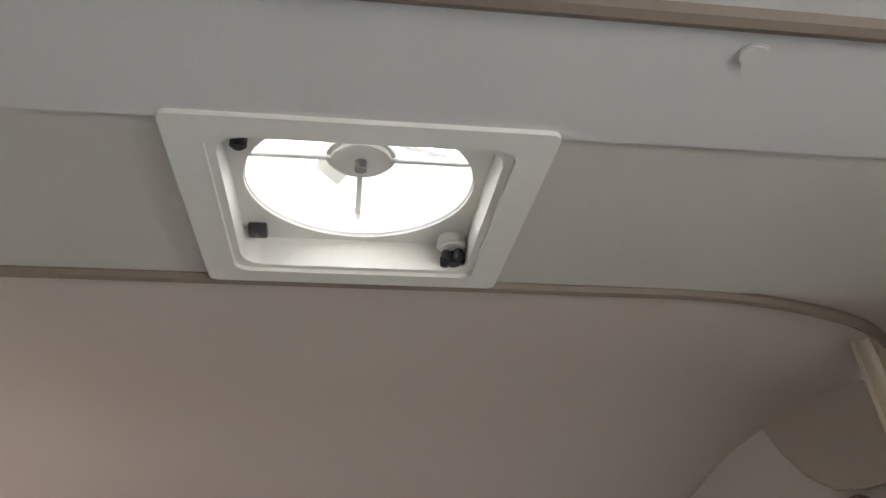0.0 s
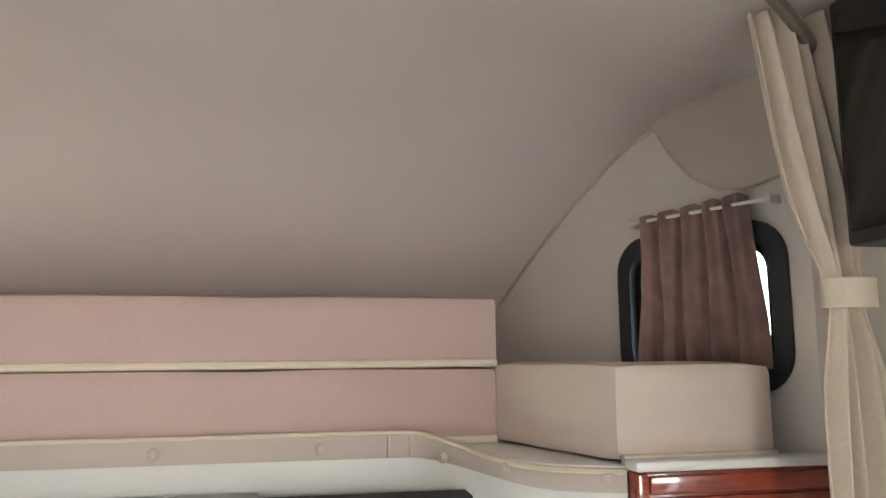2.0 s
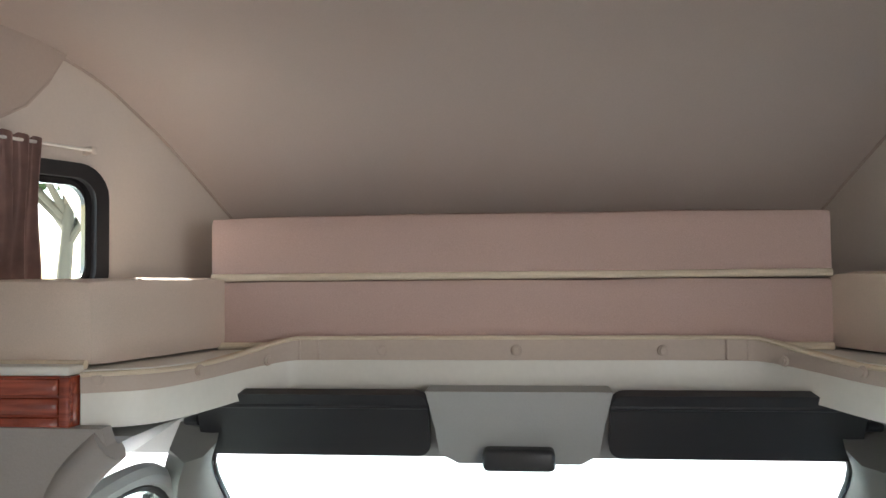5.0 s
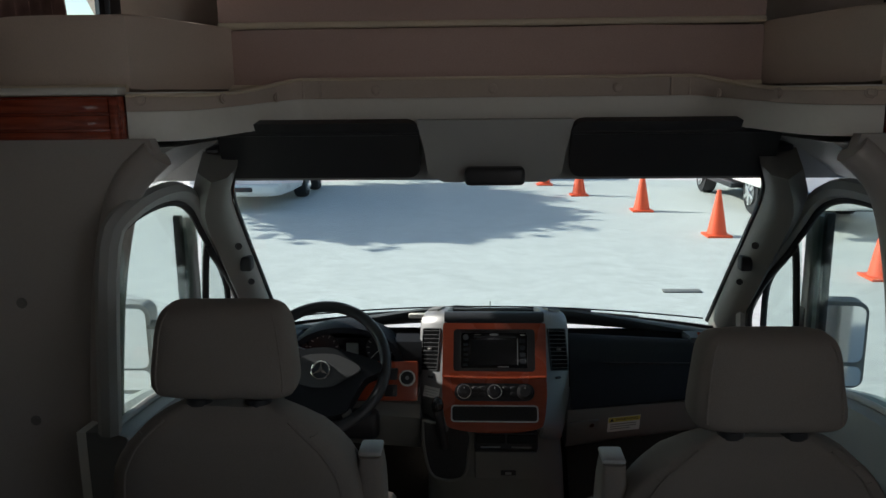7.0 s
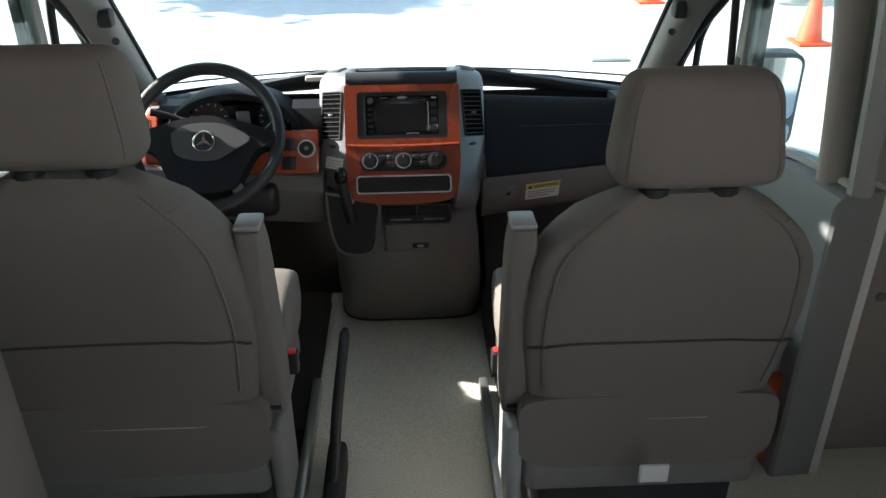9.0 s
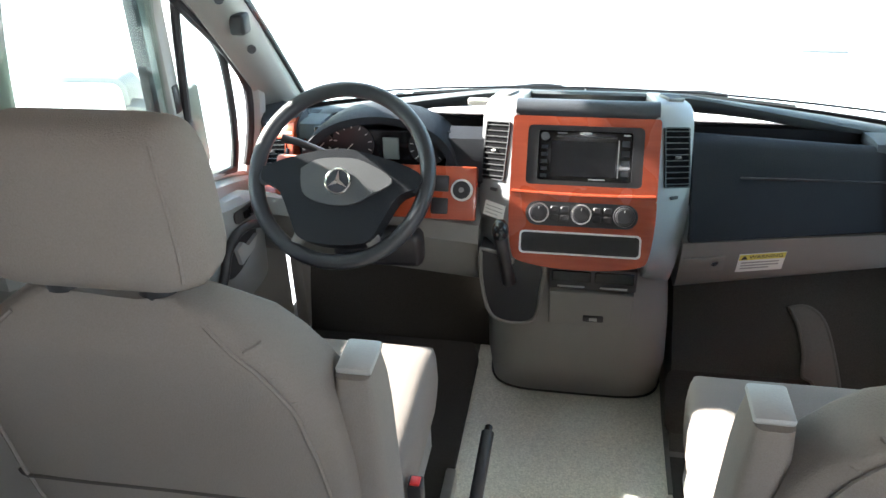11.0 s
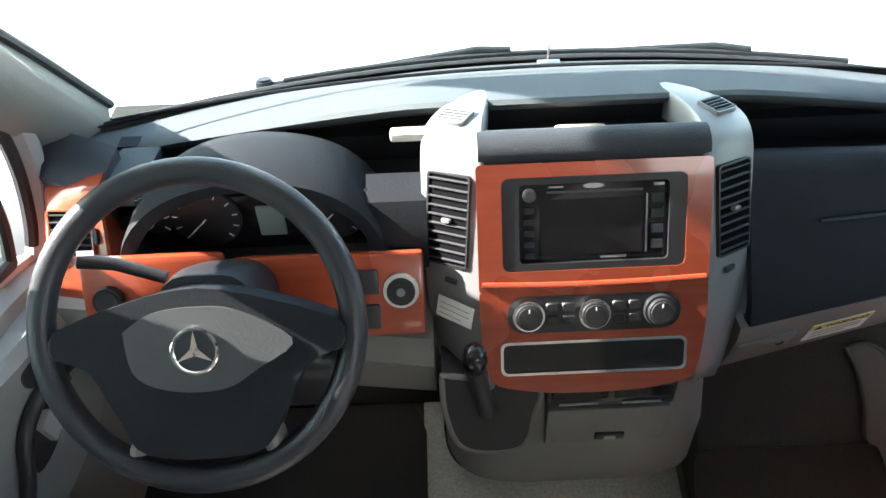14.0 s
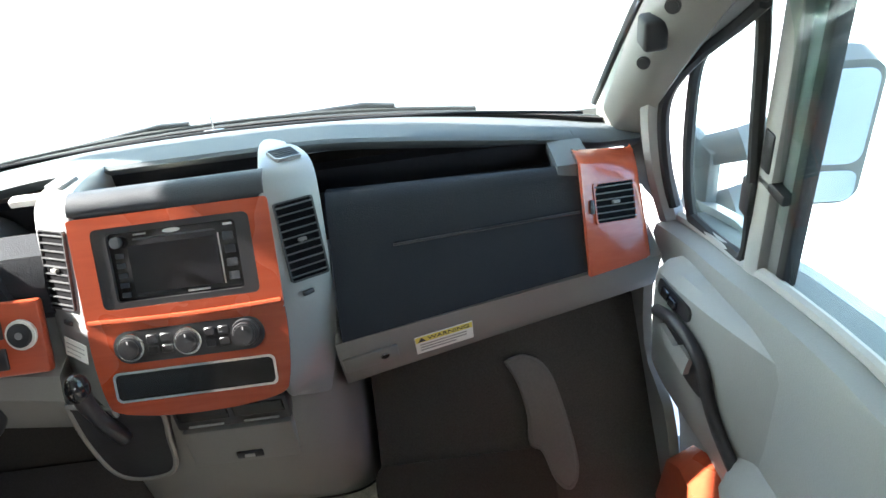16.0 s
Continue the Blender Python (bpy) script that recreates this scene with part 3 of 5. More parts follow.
for a in (0.0, math.pi / 2):
    m = Matrix.Translation((vc[0], vc[1], CZ + 0.075)) @ Matrix.Rotation(a, 4, "Z")
    part("strut", box((-0.143, -0.004, -0.003), (0.143, 0.004, 0.003), 0.001, 1, m), LIPW, vent)
dome = bmesh.new()
bmesh.ops.create_grid(dome, x_segments=8, y_segments=8, size=0.22, matrix=Matrix.Translation((vc[0], vc[1], CZ + 0.20)))
for v in dome.verts:
    v.co.z += 0.05 * (1 - ((v.co.x - vc[0]) / 0.22) ** 2) * (1 - ((v.co.y - vc[1]) / 0.22) ** 2)
DOME = bpy.data.materials.new("lid_translucent")
DOME.use_nodes = True
dn, dl = DOME.node_tree.nodes, DOME.node_tree.links
dn.remove(dn["Principled BSDF"])
dt = dn.new("ShaderNodeBsdfTranslucent")
dt.inputs[0].default_value = (0.92, 0.92, 0.9, 1)
dl.new(dt.outputs[0], dn["Material Output"].inputs[0])
part("lid", dome, DOME, vent, "translucent white vent lid")
part("knob_base", cyl((vc[0] + 0.135, vc[1] + 0.132, CZ + 0.026), (0, 0, 1), 0.022, 0.022, 0.018, 24, 0.004), LIPW, vent)
kb = bmesh.new()
add_cyl(kb, (vc[0] + 0.140, vc[1] + 0.142, CZ + 0.004), (0, 0, 1), 0.012, 0.018, None, 20, 0.003)
for k in range(5):
    a = k * math.tau / 5
    add_cyl(kb, (vc[0] + 0.140 + 0.015 * math.cos(a), vc[1] + 0.142 + 0.015 * math.sin(a), CZ + 0.004), (0, 0, 1), 0.007, 0.016, None, 14, 0.002)
part("crank_knob", kb, BLACK, vent, "black crank knob")
part("switch", box((vc[0] - 0.150, vc[1] + 0.112, CZ + 0.022), (vc[0] - 0.124, vc[1] + 0.138, CZ + 0.036), 0.003), BLACK, vent, "black rocker switch")
part("thermostat_knob", cyl((vc[0] - 0.14, vc[1] - 0.10, CZ + 0.026), (0, 0, 1), 0.010, 0.018, None, 20, 0.003), BLACK, vent)
part("latch", box((vc[0] - 0.15, vc[1] - 0.145, CZ + 0.022), (vc[0] - 0.10, vc[1] - 0.135, CZ + 0.034), 0.002), BLACK, vent)

# seat of the living area, just behind the driver
sofa = thing("dinette_bench", "dark grey upholstered bench behind the driver seat", "bench", (-0.86, -1.45, 0))
part("base", box((-1.18, -1.75, 0.0), (-0.52, -1.22, 0.40), 0.01), GREY, sofa)
part("seat", box((-1.18, -1.75, 0.40), (-0.50, -1.22, 0.50), 0.03, 4), SEATF, sofa)
part("backrest", box((-1.18, -1.36, 0.50), (-0.49, -1.22, 0.822), 0.04, 4), SEATF, sofa)

# ---- cab shell ----
def ws(x):
    k = (x / 0.74) ** 2
    return Vector((x, 0.43 - 0.12 * k, 0.672 - 0.02 * k)), Vector((x * 0.93, -0.10 - 0.14 * k, 1.215))


XS = np.linspace(-0.76, 0.76, 17)
bm = loft([[ws(x)[0].lerp(ws(x)[1], t) + Vector((0, 0.03, 0.03)) * 4 * t * (1 - t) for t in np.linspace(0, 1, 9)] for x in XS], closed=False)
w = whole("windscreen", thick(bm, 0.004), GLASS, "wide clear raked windscreen", "windscreen", kind="structure")
w.visible_shadow = False
part("lower_seal", tube([ws(x)[0] + Vector((0, -0.004, 0.002)) for x in XS], 0.012, 8), RUBBER, w)
part("black_border", thick(loft([[ws(x)[0].lerp(ws(x)[1], t) + Vector((0, -0.002, 0)) for t in (0.0, 0.035)] for x in XS], closed=False), 0.002), RUBBER, w)
for s in (1, -1):
    ap = spline([(s * 0.790, 0.330, 0.640), (s * 0.788, 0.13, 0.860), (s * 0.778, -0.04, 1.02), (s * 0.755, -0.21, 1.165), (s * 0.70, -0.30, 1.27)], 14)
    rows = []
    for p in ap:
        rows.append([p + Vector((s * a, b, c)) for a, b, c in ((-0.040, 0.02, 0.03), (-0.044, -0.01, 0.0), (-0.025, -0.040, -0.025), (0.01, -0.055, -0.035), (0.05, -0.04, -0.01), (0.055, 0.03, 0.04), (0.0, 0.045, 0.05))])
    pil = whole("pillar_front", loft(rows), GREY, "grey plastic trim of the front pillar", "pillar", kind="structure")
    part("edge_seal", tube([p + Vector((-s * 0.042, 0.022, 0.03)) for p in ap], 0.008, 8), RUBBER, pil)
    fr_ = spline([(s * 0.848, 0.150, 0.53), (s * 0.832, 0.178, 0.62), (s * 0.818, 0.182, 0.74), (s * 0.811, 0.085, 0.900), (s * 0.802, -0.145, 1.095), (s * 0.80, -0.24, 1.16)], 12)
    ap_ = spline([(s * 0.81, 0.34, 0.54), (s * 0.812, 0.29, 0.64), (s * 0.812, 0.20, 0.76), (s * 0.80, -0.06, 1.02), (s * 0.78, -0.18, 1.13), (s * 0.77, -0.25, 1.20)], 12)
    part("door_seal_panel", thick(loft([[a_, (a_ + b_) / 2 + Vector((0, 0, 0.0)), b_] for a_, b_ in zip(ap_, fr_)], closed=False), 0.012), BLACK, pil, "black door aperture seal")
    g0, g1 = ap[4] + Vector((-s * 0.04, -0.04, -0.02)), ap[7] + Vector((-s * 0.045, -0.04, -0.02))
    gm = (g0 + g1) / 2
    for q, nm in ((g0, "plug"), (g1, "plug")):
        part(nm, cyl(q, (-s * 0.5, -0.8, 0.0), 0.010, 0.008, None, 16, 0.002), BLACK, pil)
    part("clamp", box((-0.017, -0.012, -0.022), (0.017, 0.03, 0.022), 0.007, 3, Matrix.Translation(gm + Vector((0, 0.01, 0.0)))), RUBBER, pil, "black clamp")

# toe board, side liners and roof of the cab
whole("wall_toe_board", prism([(-0.79, 0.46, 0.0), (-0.79, 0.46, 0.60), (-0.79, 0.42, 0.60), (-0.79, 0.24, 0.16), (-0.79, 0.20, 0.0)], (0, 0, 0), (1.58, 0, 0)), MAT_D, "dark carpeted toe board under the dashboard", "wall", kind="structure")
whole("cab_nose", box((-0.92, 0.46, GZ + 0.25), (0.92, 1.10, 0.36), 0.12, 4), SHELL, "white bonnet of the motorhome", "bonnet", kind="structure")
header = prism([(-0.95, -0.02, 1.359), (-0.95, -0.28, 1.359), (-0.95, -0.30, 1.350), (-0.95, -0.22, 1.225), (-0.95, -0.10, 1.213), (-0.95, 0.0, 1.25)], (0, 0, 0), (1.90, 0, 0))
whole("header", header, GREYL, "grey roof header above the windscreen", "header", kind="structure")
for s in (1, -1):
    # roof edge over the doors
    whole("roof_rail", flip(prism([(0.70, -0.598, 1.340), (0.96, -0.598, 1.340), (0.95, -0.598, 1.21), (0.88, -0.598, 1.235), (0.76, -0.598, 1.31)], (0, 0, 0), (0, 0.56, 0)), s), GREYL, "grey roof rail above the cab door", "roof rail", kind="structure")
    whole("kick_panel", flip(box((0.755, 0.19, 0.0), (0.795, 0.44, 0.50), 0.015), s), GREY, "grey side liner of the footwell", "panel", kind="structure")
    if s > 0:
        sill = [(0.188, 0.0), (0.188, 0.50), (0.085, 0.50), (0.086, 0.40), (0.080, 0.34), (0.062, 0.29), (0.030, 0.266), (-0.03, 0.262), (-0.070, 0.255), (-0.100, 0.225), (-0.122, 0.185), (-0.145, 0.12), (-0.165, 0.06), (-0.17, 0.0)]
        whole("kick_panel", prism([(0.782, y, z) for y, z in sill], (0, 0, 0), (0.018, 0, 0)), GREY, "grey side liner beside the passenger footwell", "panel", kind="structure")
    else:
        whole("kick_panel", box((-0.905, -0.14, 0.0), (-0.793, 0.188, 0.36), 0.01), GREY, "grey side liner beside the driver footwell", "panel", kind="structure")
    whole("door_step", flip(box((0.80, -0.60, -0.03), (0.95, 0.05, 0.02), 0.01), s), BLACK, "black step plate in the doorway", "step", kind="structure")

# sun visors and the overhead console
for s in (1, -1):
    v = thing("sun_visor", "dark grey sun visor folded up against the header", "sun visor", (s * 0.45, -0.28, 1.24), "sun visors")
    vm = Matrix.Translation((s * 0.445, -0.290, 1.312)) @ Matrix.Rotation(radians(-66), 4, "X")
    part("panel", slab(rounded(0.51, 0.155, 0.03, 5), -0.012, 0.012, vm, 0.006), BLACK, v)
    part("hinge", tube([(s * 0.70, -0.29, 1.315), (s * 0.735, -0.27, 1.31), (s * 0.745, -0.25, 1.27)], 0.014, 10), BLACK, v)
    part("rod", tube([(s * 0.19, -0.318, 1.352), (s * 0.72, -0.318, 1.352)], 0.006, 8), BLACK, v)
oc2 = thing("overhead_console", "pale grey overhead console between the visors", "console", (0, -0.28, 1.24))
part("shell", loft([[(x * k, y, z) for x in (-1, -0.9, -0.3, 0.3, 0.9, 1)] + [(x * k, y + 0.1, z + 0.0) for x in (1, -1)] for k, y, z in ((0.196, -0.322, 1.384), (0.176, -0.322, 1.31), (0.168, -0.300, 1.250), (0.13, -0.28, 1.225))]), GREYL, oc2)
part("sensor_box", box((-0.075, -0.345, 1.222), (0.075, -0.27, 1.268), 0.012, 3), BLACK, oc2, "black sensor housing")

# ---- dashboard ----
CX = 0.006
SM = Matrix(((1, 0, 0, CX), (0, 0.47, -0.883, 0.02), (0, 0.883, 0.47, 0.757), (0, 0, 0, 1)))
dash = thing("dashboard", "slate and grey van dashboard with cherry inlays and silver vent columns", "dashboard", (0, 0.1, 0.36))


def sect(x, rows, x0, x1):
    t = (x - x0) / (x1 - x0)
    return [(x, lerp(a[0], b[0], t), lerp(a[1], b[1], t)) for a, b in zip(*rows)]


# top deck from the open trays to the windscreen
def deck_front(x):
    """The front lip of the deck: high behind the centre tray, lower and further back beside it."""
    a = min(max((abs(x - CX) - 0.205) / 0.43, 0.0), 1.2)
    return 0.150 + 0.064 * min(a, 1.0) ** 0.7, 0.768 - 0.088 * a


rows = []
for x in np.linspace(-0.80, 0.80, 41):
    yf, zf = deck_front(x)
    b = ws(max(min(x, 0.78), -0.78))[0] + Vector((0, 0.02, -0.008))
    b.x = x
    top = [(x, yf + 0.004, zf - 0.012), (x, yf, zf - 0.004), (x, yf + 0.008, zf)]
    top += [(x, lerp(yf + 0.008, b.y, t), lerp(zf, b.z, t) + 0.008 * math.sin(math.pi * t)) for t in (0.2, 0.45, 0.7, 0.9, 1.0)]
    rows.append(top + [(x, b.y, b.z - 0.03), (x, yf + 0.03, zf - 0.035)])
part("top_deck", loft(rows), DECK, dash, "blue-grey grained top deck")
part("demister_line", tube([Vector((x, 0.32 - 0.09 * (x / 0.74) ** 2, 0.7265 - 0.018 * (x / 0.74) ** 2)) for x in np.linspace(-0.7, 0.7, 25)], 0.003, 6), SLATED, dash)
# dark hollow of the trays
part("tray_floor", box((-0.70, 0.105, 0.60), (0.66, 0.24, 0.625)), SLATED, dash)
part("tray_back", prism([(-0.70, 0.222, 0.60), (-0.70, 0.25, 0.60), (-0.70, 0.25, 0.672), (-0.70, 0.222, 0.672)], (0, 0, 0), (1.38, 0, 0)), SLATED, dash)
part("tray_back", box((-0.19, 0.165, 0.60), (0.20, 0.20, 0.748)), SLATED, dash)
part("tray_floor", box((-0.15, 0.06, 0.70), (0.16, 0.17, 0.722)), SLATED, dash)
for s in (1, -1):
    part("tray_end", flip(prism([(0.628, 0.10, 0.650), (0.628, 0.235, 0.650), (0.628, 0.215, 0.674), (0.628, 0.150, 0.683), (0.628, 0.112, 0.684)], (0, 0, 0), (0.060, 0.0, 0.0)), s), DECK, dash)

# glovebox: padded face and lower grey strip
rows = []
PA = ([(0.13, 0.68), (0.108, 0.700), (0.088, 0.702), (0.062, 0.690), (0.03, 0.655), (-0.015, 0.600), (-0.055, 0.548), (-0.072, 0.517), (-0.05, 0.505)],
      [(0.15, 0.655), (0.130, 0.672), (0.115, 0.672), (0.100, 0.660), (0.085, 0.635), (0.065, 0.592), (0.040, 0.55), (0.020, 0.524), (0.035, 0.512)])
for x in np.linspace(0.238, 0.662, 12):
    rows.append(sect(x, PA, 0.238, 0.662))
part("glovebox_pad", thick(loft(rows, closed=False), 0.012), SLATED, dash, "dark slate padded glovebox face")
part("pad_crease", tube([Vector((x, lerp(0.012, 0.075, (x - 0.24) / 0.42) - 0.006, lerp(0.637, 0.615, (x - 0.24) / 0.42))) for x in np.linspace(0.34, 0.658, 8)], 0.0025, 6), BLACK, dash)
PB = ([(-0.072, 0.514), (-0.073, 0.49), (-0.060, 0.44), (-0.045, 0.395), (-0.01, 0.368), (0.10, 0.36), (0.10, 0.52)],
      [(0.055, 0.512), (0.060, 0.49), (0.072, 0.45), (0.085, 0.42), (0.11, 0.40), (0.2, 0.39), (0.2, 0.52)])
rows = [sect(x, PB, 0.225, 0.80) for x in np.linspace(0.225, 0.80, 12)]
part("lower_panel", loft(rows), GREY, dash, "mid-grey lower panel")


def low(x, t):
    """A point on the lower panel's face, t from its top (0) to its bottom (1)."""
    u = (x - 0.225) / 0.575
    a = Vector((x, lerp(-0.073, 0.060, u), 0.49)).lerp(Vector((x, lerp(-0.045, 0.085, u), lerp(0.395, 0.42, u))), t)
    return a


r = (low(0.5, 0.5) - low(0.3, 0.5)).normalized()
u = (low(0.4, 0.0) - low(0.4, 1.0)).normalized()
o = r.cross(u)
LM = Matrix((( r.x, u.x, o.x, 0), (r.y, u.y, o.y, 0), (r.z, u.z, o.z, 0), (0, 0, 0, 1)))


def low_m(x, t, out=0.0):
    return Matrix.Translation(low(x, t) + o * out) @ LM


part("glovebox_latch", box((-0.048, -0.022, 0), (0.048, 0.022, 0.006), 0.003, 2, low_m(0.275, 0.35)), GREY, dash)
part("lock", cyl(low(0.298, 0.3) + o * 0.007, o, 0.0075, 0.006, None, 18, 0.001), CHROME, dash)
label = part("warning_label", box((-0.052, -0.028, 0), (0.052, 0.028, 0.0015), 0, 1, low_m(0.402, 0.42, 0.001)), PAPER, dash, "white warning label with a yellow header")
part("header_stripe", box((-0.051, 0.010, 0.0016), (0.051, 0.027, 0.0022), 0, 1, low_m(0.402, 0.42, 0.001)), YELLOW, label)
words("WARNING", 0.0155, low_m(0.406, 0.42, 0.0035) @ Matrix.Translation((0.004, 0.0185, 0)), INK, label)
part("triangle", slab([(-0.007, -0.005), (0.007, -0.005), (0, 0.007)], 0.0022, 0.003, low_m(0.402, 0.42, 0.001) @ Matrix.Translation((-0.040, 0.018, 0))), INK, label)
for k in range(3):
    part("text_bar", box((-0.044, -0.001 - k * 0.009, 0.0016), (0.040 - 0.02 * (k == 2), 0.003 - k * 0.009, 0.002), 0, 1, low_m(0.402, 0.42, 0.001)), INKG, label)

# end panels with round-cornered vents
def vent_grille(parent, m, w, h, slats, rim=REDD, tilt=0.5, blade=None, tab=True):
    g = part("vent_frame", ring_frame(rounded(w + 0.005, h + 0.005, 0.005, 3), rounded(w, h, 0.004, 3), -0.006, 0.004, m), rim, parent)
    # flat plate coloured as the shaded depth behind the slats
    part("backing", box((-w / 2, -h / 2, 0.0002), (w / 2, h / 2, 0.0010), 0, 1, m), GAPSHADE, g)
    for k in range(slats):
        y = -h / 2 + h * (k + 0.5) / slats
        part("slat", box((-w / 2, -0.0008, -0.0018), (w / 2, 0.0008, 0.0016), 0, 1, m @ Matrix.Translation((0, y, 0.0032)) @ Matrix.Rotation(tilt, 4, "X")), blade or SLAT, g)
    if not tab:
        return g
    part("tab", box((-0.007, -0.003, -0.004), (0.007, 0.003, 0.004), 0.002, 2, m @ Matrix.Translation((0, 0, 0.005))), GREY, g)
    return g


for s in (1, -1):
    pl = [(0.150, 0.690), (0.112, 0.699), (0.094, 0.695), (0.0785, 0.665), (0.0485, 0.605), (0.0197, 0.548), (0.006, 0.521), (0.10, 0.512), (0.15, 0.60)]
    pr = [(0.190, 0.655), (0.160, 0.658), (0.140, 0.650), (0.1143, 0.622), (0.0804, 0.585), (0.0437, 0.545), (0.030, 0.530), (0.13, 0.522), (0.19, 0.60)]

    def end_point(k, t):
        return Vector((lerp(0.660, 0.776, t), lerp(pl[k][0], pr[k][0], t), lerp(pl[k][1], pr[k][1], t)))

    bm = loft([[end_point(k, t) + Vector((0, d_, 0)) for k in range(9)] for t, d_ in ((0.0, 0.005), (0.03, 0.0), (0.3, 0.0), (0.6, 0.0), (0.9, 0.002), (0.97, 0.006), (1.0, 0.016))])
    flip(bm, s)
    if s < 0:
        bm.transform(Matrix.Translation((-0.024, 0, 0)))
    ep = part("end_panel", bm, REDD, dash, "cherry end panel")
    c_ = end_point(3, 0.5).lerp(end_point(4, 0.5), 0.5)
    ex = (end_point(4, 0.85) - end_point(4, 0.15)).normalized()
    ey = (end_point(3, 0.5) - end_point(4, 0.5)).normalized()
    if s < 0:
        c_.x, ey.x = -c_.x - 0.024, -ey.x
        ex = Vector((ex.x, -ex.y, -ex.z))
    ez = ex.cross(ey).normalized()
    m = Matrix(((ex.x, ey.x, ez.x, c_.x), (ex.y, ey.y, ez.y, c_.y), (ex.z, ey.z, ez.z, c_.z), (0, 0, 0, 1))) @ Matrix.Translation((0, 0, 0.0025))
    vent_grille(ep, m, 0.074, 0.066, 6, REDD, 0.25)
    part("vent_wheel", box((-0.004, -0.012, 0.0), (0.004, 0.012, 0.006), 0.002, 2, m @ Matrix.Translation((-s * 0.045, -0.004, 0))), BLACK, ep)

# centre stack: cherry fascia with cut-outs
HUW, HUH, HUY = 0.244, 0.126, -0.083
part("fascia", ring_frame(rounded(0.312, 0.176, 0.006, 3, 0, -0.088), rounded(0.246, 0.128, 0.010, 3, 0, HUY), -0.02, 0.004, SM), REDD, dash, "glossy cherry fascia")
half = [(p.x, p.y) for p in spline([(0.156, -0.1755, 0), (0.156, -0.205, 0), (0.153, -0.250, 0), (0.146, -0.292, 0), (0.132, -0.313, 0), (0.07, -0.325, 0), (0.0, -0.328, 0)], 25)]
part("fascia_lower", slab(half + [(-x, y) for x, y in half[-2::-1]], -0.02, 0.004, SM, 0.002), REDD, dash)
part("fascia_ridge", tube([SM @ Vector((x, -0.163 - 0.004 * math.cos(x / 0.156 * 1.5), 0.005)) for x in np.linspace(-0.152, 0.152, 15)], 0.004, 8, flat=0.7), REDD, dash)
# head unit
hu = part("head_unit", ring_frame(rounded(0.246, 0.128, 0.008, 3, 0, HUY), rounded(0.200, 0.108, 0.006, 3, 0, HUY), -0.016, 0.003, SM), BLACK, dash, "black double-height radio with a dark screen")
part("face", box((-0.101, HUY - 0.055, -0.016), (0.101, HUY + 0.055, -0.004), 0.003, 2, SM), BLACKG, hu)
part("screen", box((-0.072, HUY - 0.044, -0.004), (0.066, HUY + 0.032, -0.0025), 0.001, 1, SM), SCREEN, hu, "dark glossy screen")
part("disc_slot", box((-0.062, HUY + 0.040, -0.004), (0.066, HUY + 0.0430, -0.0028), 0, 1, SM), SLAT, hu)
part("badge", slab([(0.014 * math.cos(a), HUY + 0.049 + 0.0035 * math.sin(a)) for a in np.linspace(0, math.tau, 17)[:-1]], -0.004, -0.0028, SM), PAPER, hu, "pale oval badge")
part("volume_knob", cyl(SM @ Vector((-0.086, HUY + 0.040, 0.002)), SM.to_3x3() @ Vector((0, 0, 1)), 0.009, 0.012, None, 22, 0.002), SLATE, hu)
for k in range(5):
    part("button", box((-0.093, HUY - 0.048 + k * 0.0155, -0.004), (-0.079, HUY - 0.040 + k * 0.0155, -0.0015), 0.001, 1, SM), SLATE, hu)
for k in range(4):
    part("button", box((0.077, HUY - 0.040 + k * 0.021, -0.004), (0.094, HUY - 0.027 + k * 0.021, -0.0015), 0.001, 1, SM), SLATE, hu)
part("side_bar", box((0.0695, HUY - 0.044, -0.004), (0.072, HUY + 0.036, -0.001), 0, 1, SM), CHROME, hu)
part("text_bar", box((0.080, HUY + 0.046, -0.004), (0.094, HUY + 0.0495, -0.003), 0, 1, SM), PAPER, hu)
part("text_bar", box((-0.060, HUY + 0.0475, -0.004), (-0.040, HUY + 0.0500, -0.003), 0, 1, SM), INKG, hu)
part("text_bar", box((0.010, HUY - 0.0505, -0.004), (0.045, HUY - 0.0475, -0.003), 0, 1, SM), INKG, hu)
# climate controls
cl = part("climate_panel", slab(rounded(0.238, 0.052, 0.025, 6, 0.0, -0.209), -0.012, 0.0060, SM, 0.002), BLACK, dash, "black climate control panel")
out = SM.to_3x3() @ Vector((0, 0, 1))
for x, ringed in ((-0.090, True), (0.0, True), (0.090, False)):
    part("dial_ring", cyl(SM @ Vector((x, -0.208, 0.010)), out, 0.0235, 0.014, 0.0215, 32, 0.003), CHROME if ringed else BLACK, cl)
    part("dial_cap", cyl(SM @ Vector((x, -0.208, 0.018)), out, 0.0195, 0.008, 0.017, 28, 0.002), BLACK, cl)
    part("pointer", box((x - 0.0008, -0.200, 0.0215), (x + 0.0008, -0.195, 0.023), 0, 1, SM), PAPER, cl)
for x in (-0.057, -0.035, 0.034, 0.056):
    for y in (-0.199, -0.217):
        part("key", box((x - 0.009, y - 0.007, 0.003), (x + 0.009, y + 0.007, 0.008), 0.002, 1, SM), BLACK, cl)
# storage slot with chrome rim
part("slot_rim", ring_frame(rounded(0.258, 0.050, 0.010, 4, 0, -0.272), rounded(0.250, 0.042, 0.008, 4, 0, -0.272), 0.002, 0.0075, SM), CHROME, dash)
part("slot_cover", slab(rounded(0.250, 0.042, 0.008, 4, 0, -0.272), 0.000, 0.0052, SM, 0.001), BLACKG, dash)
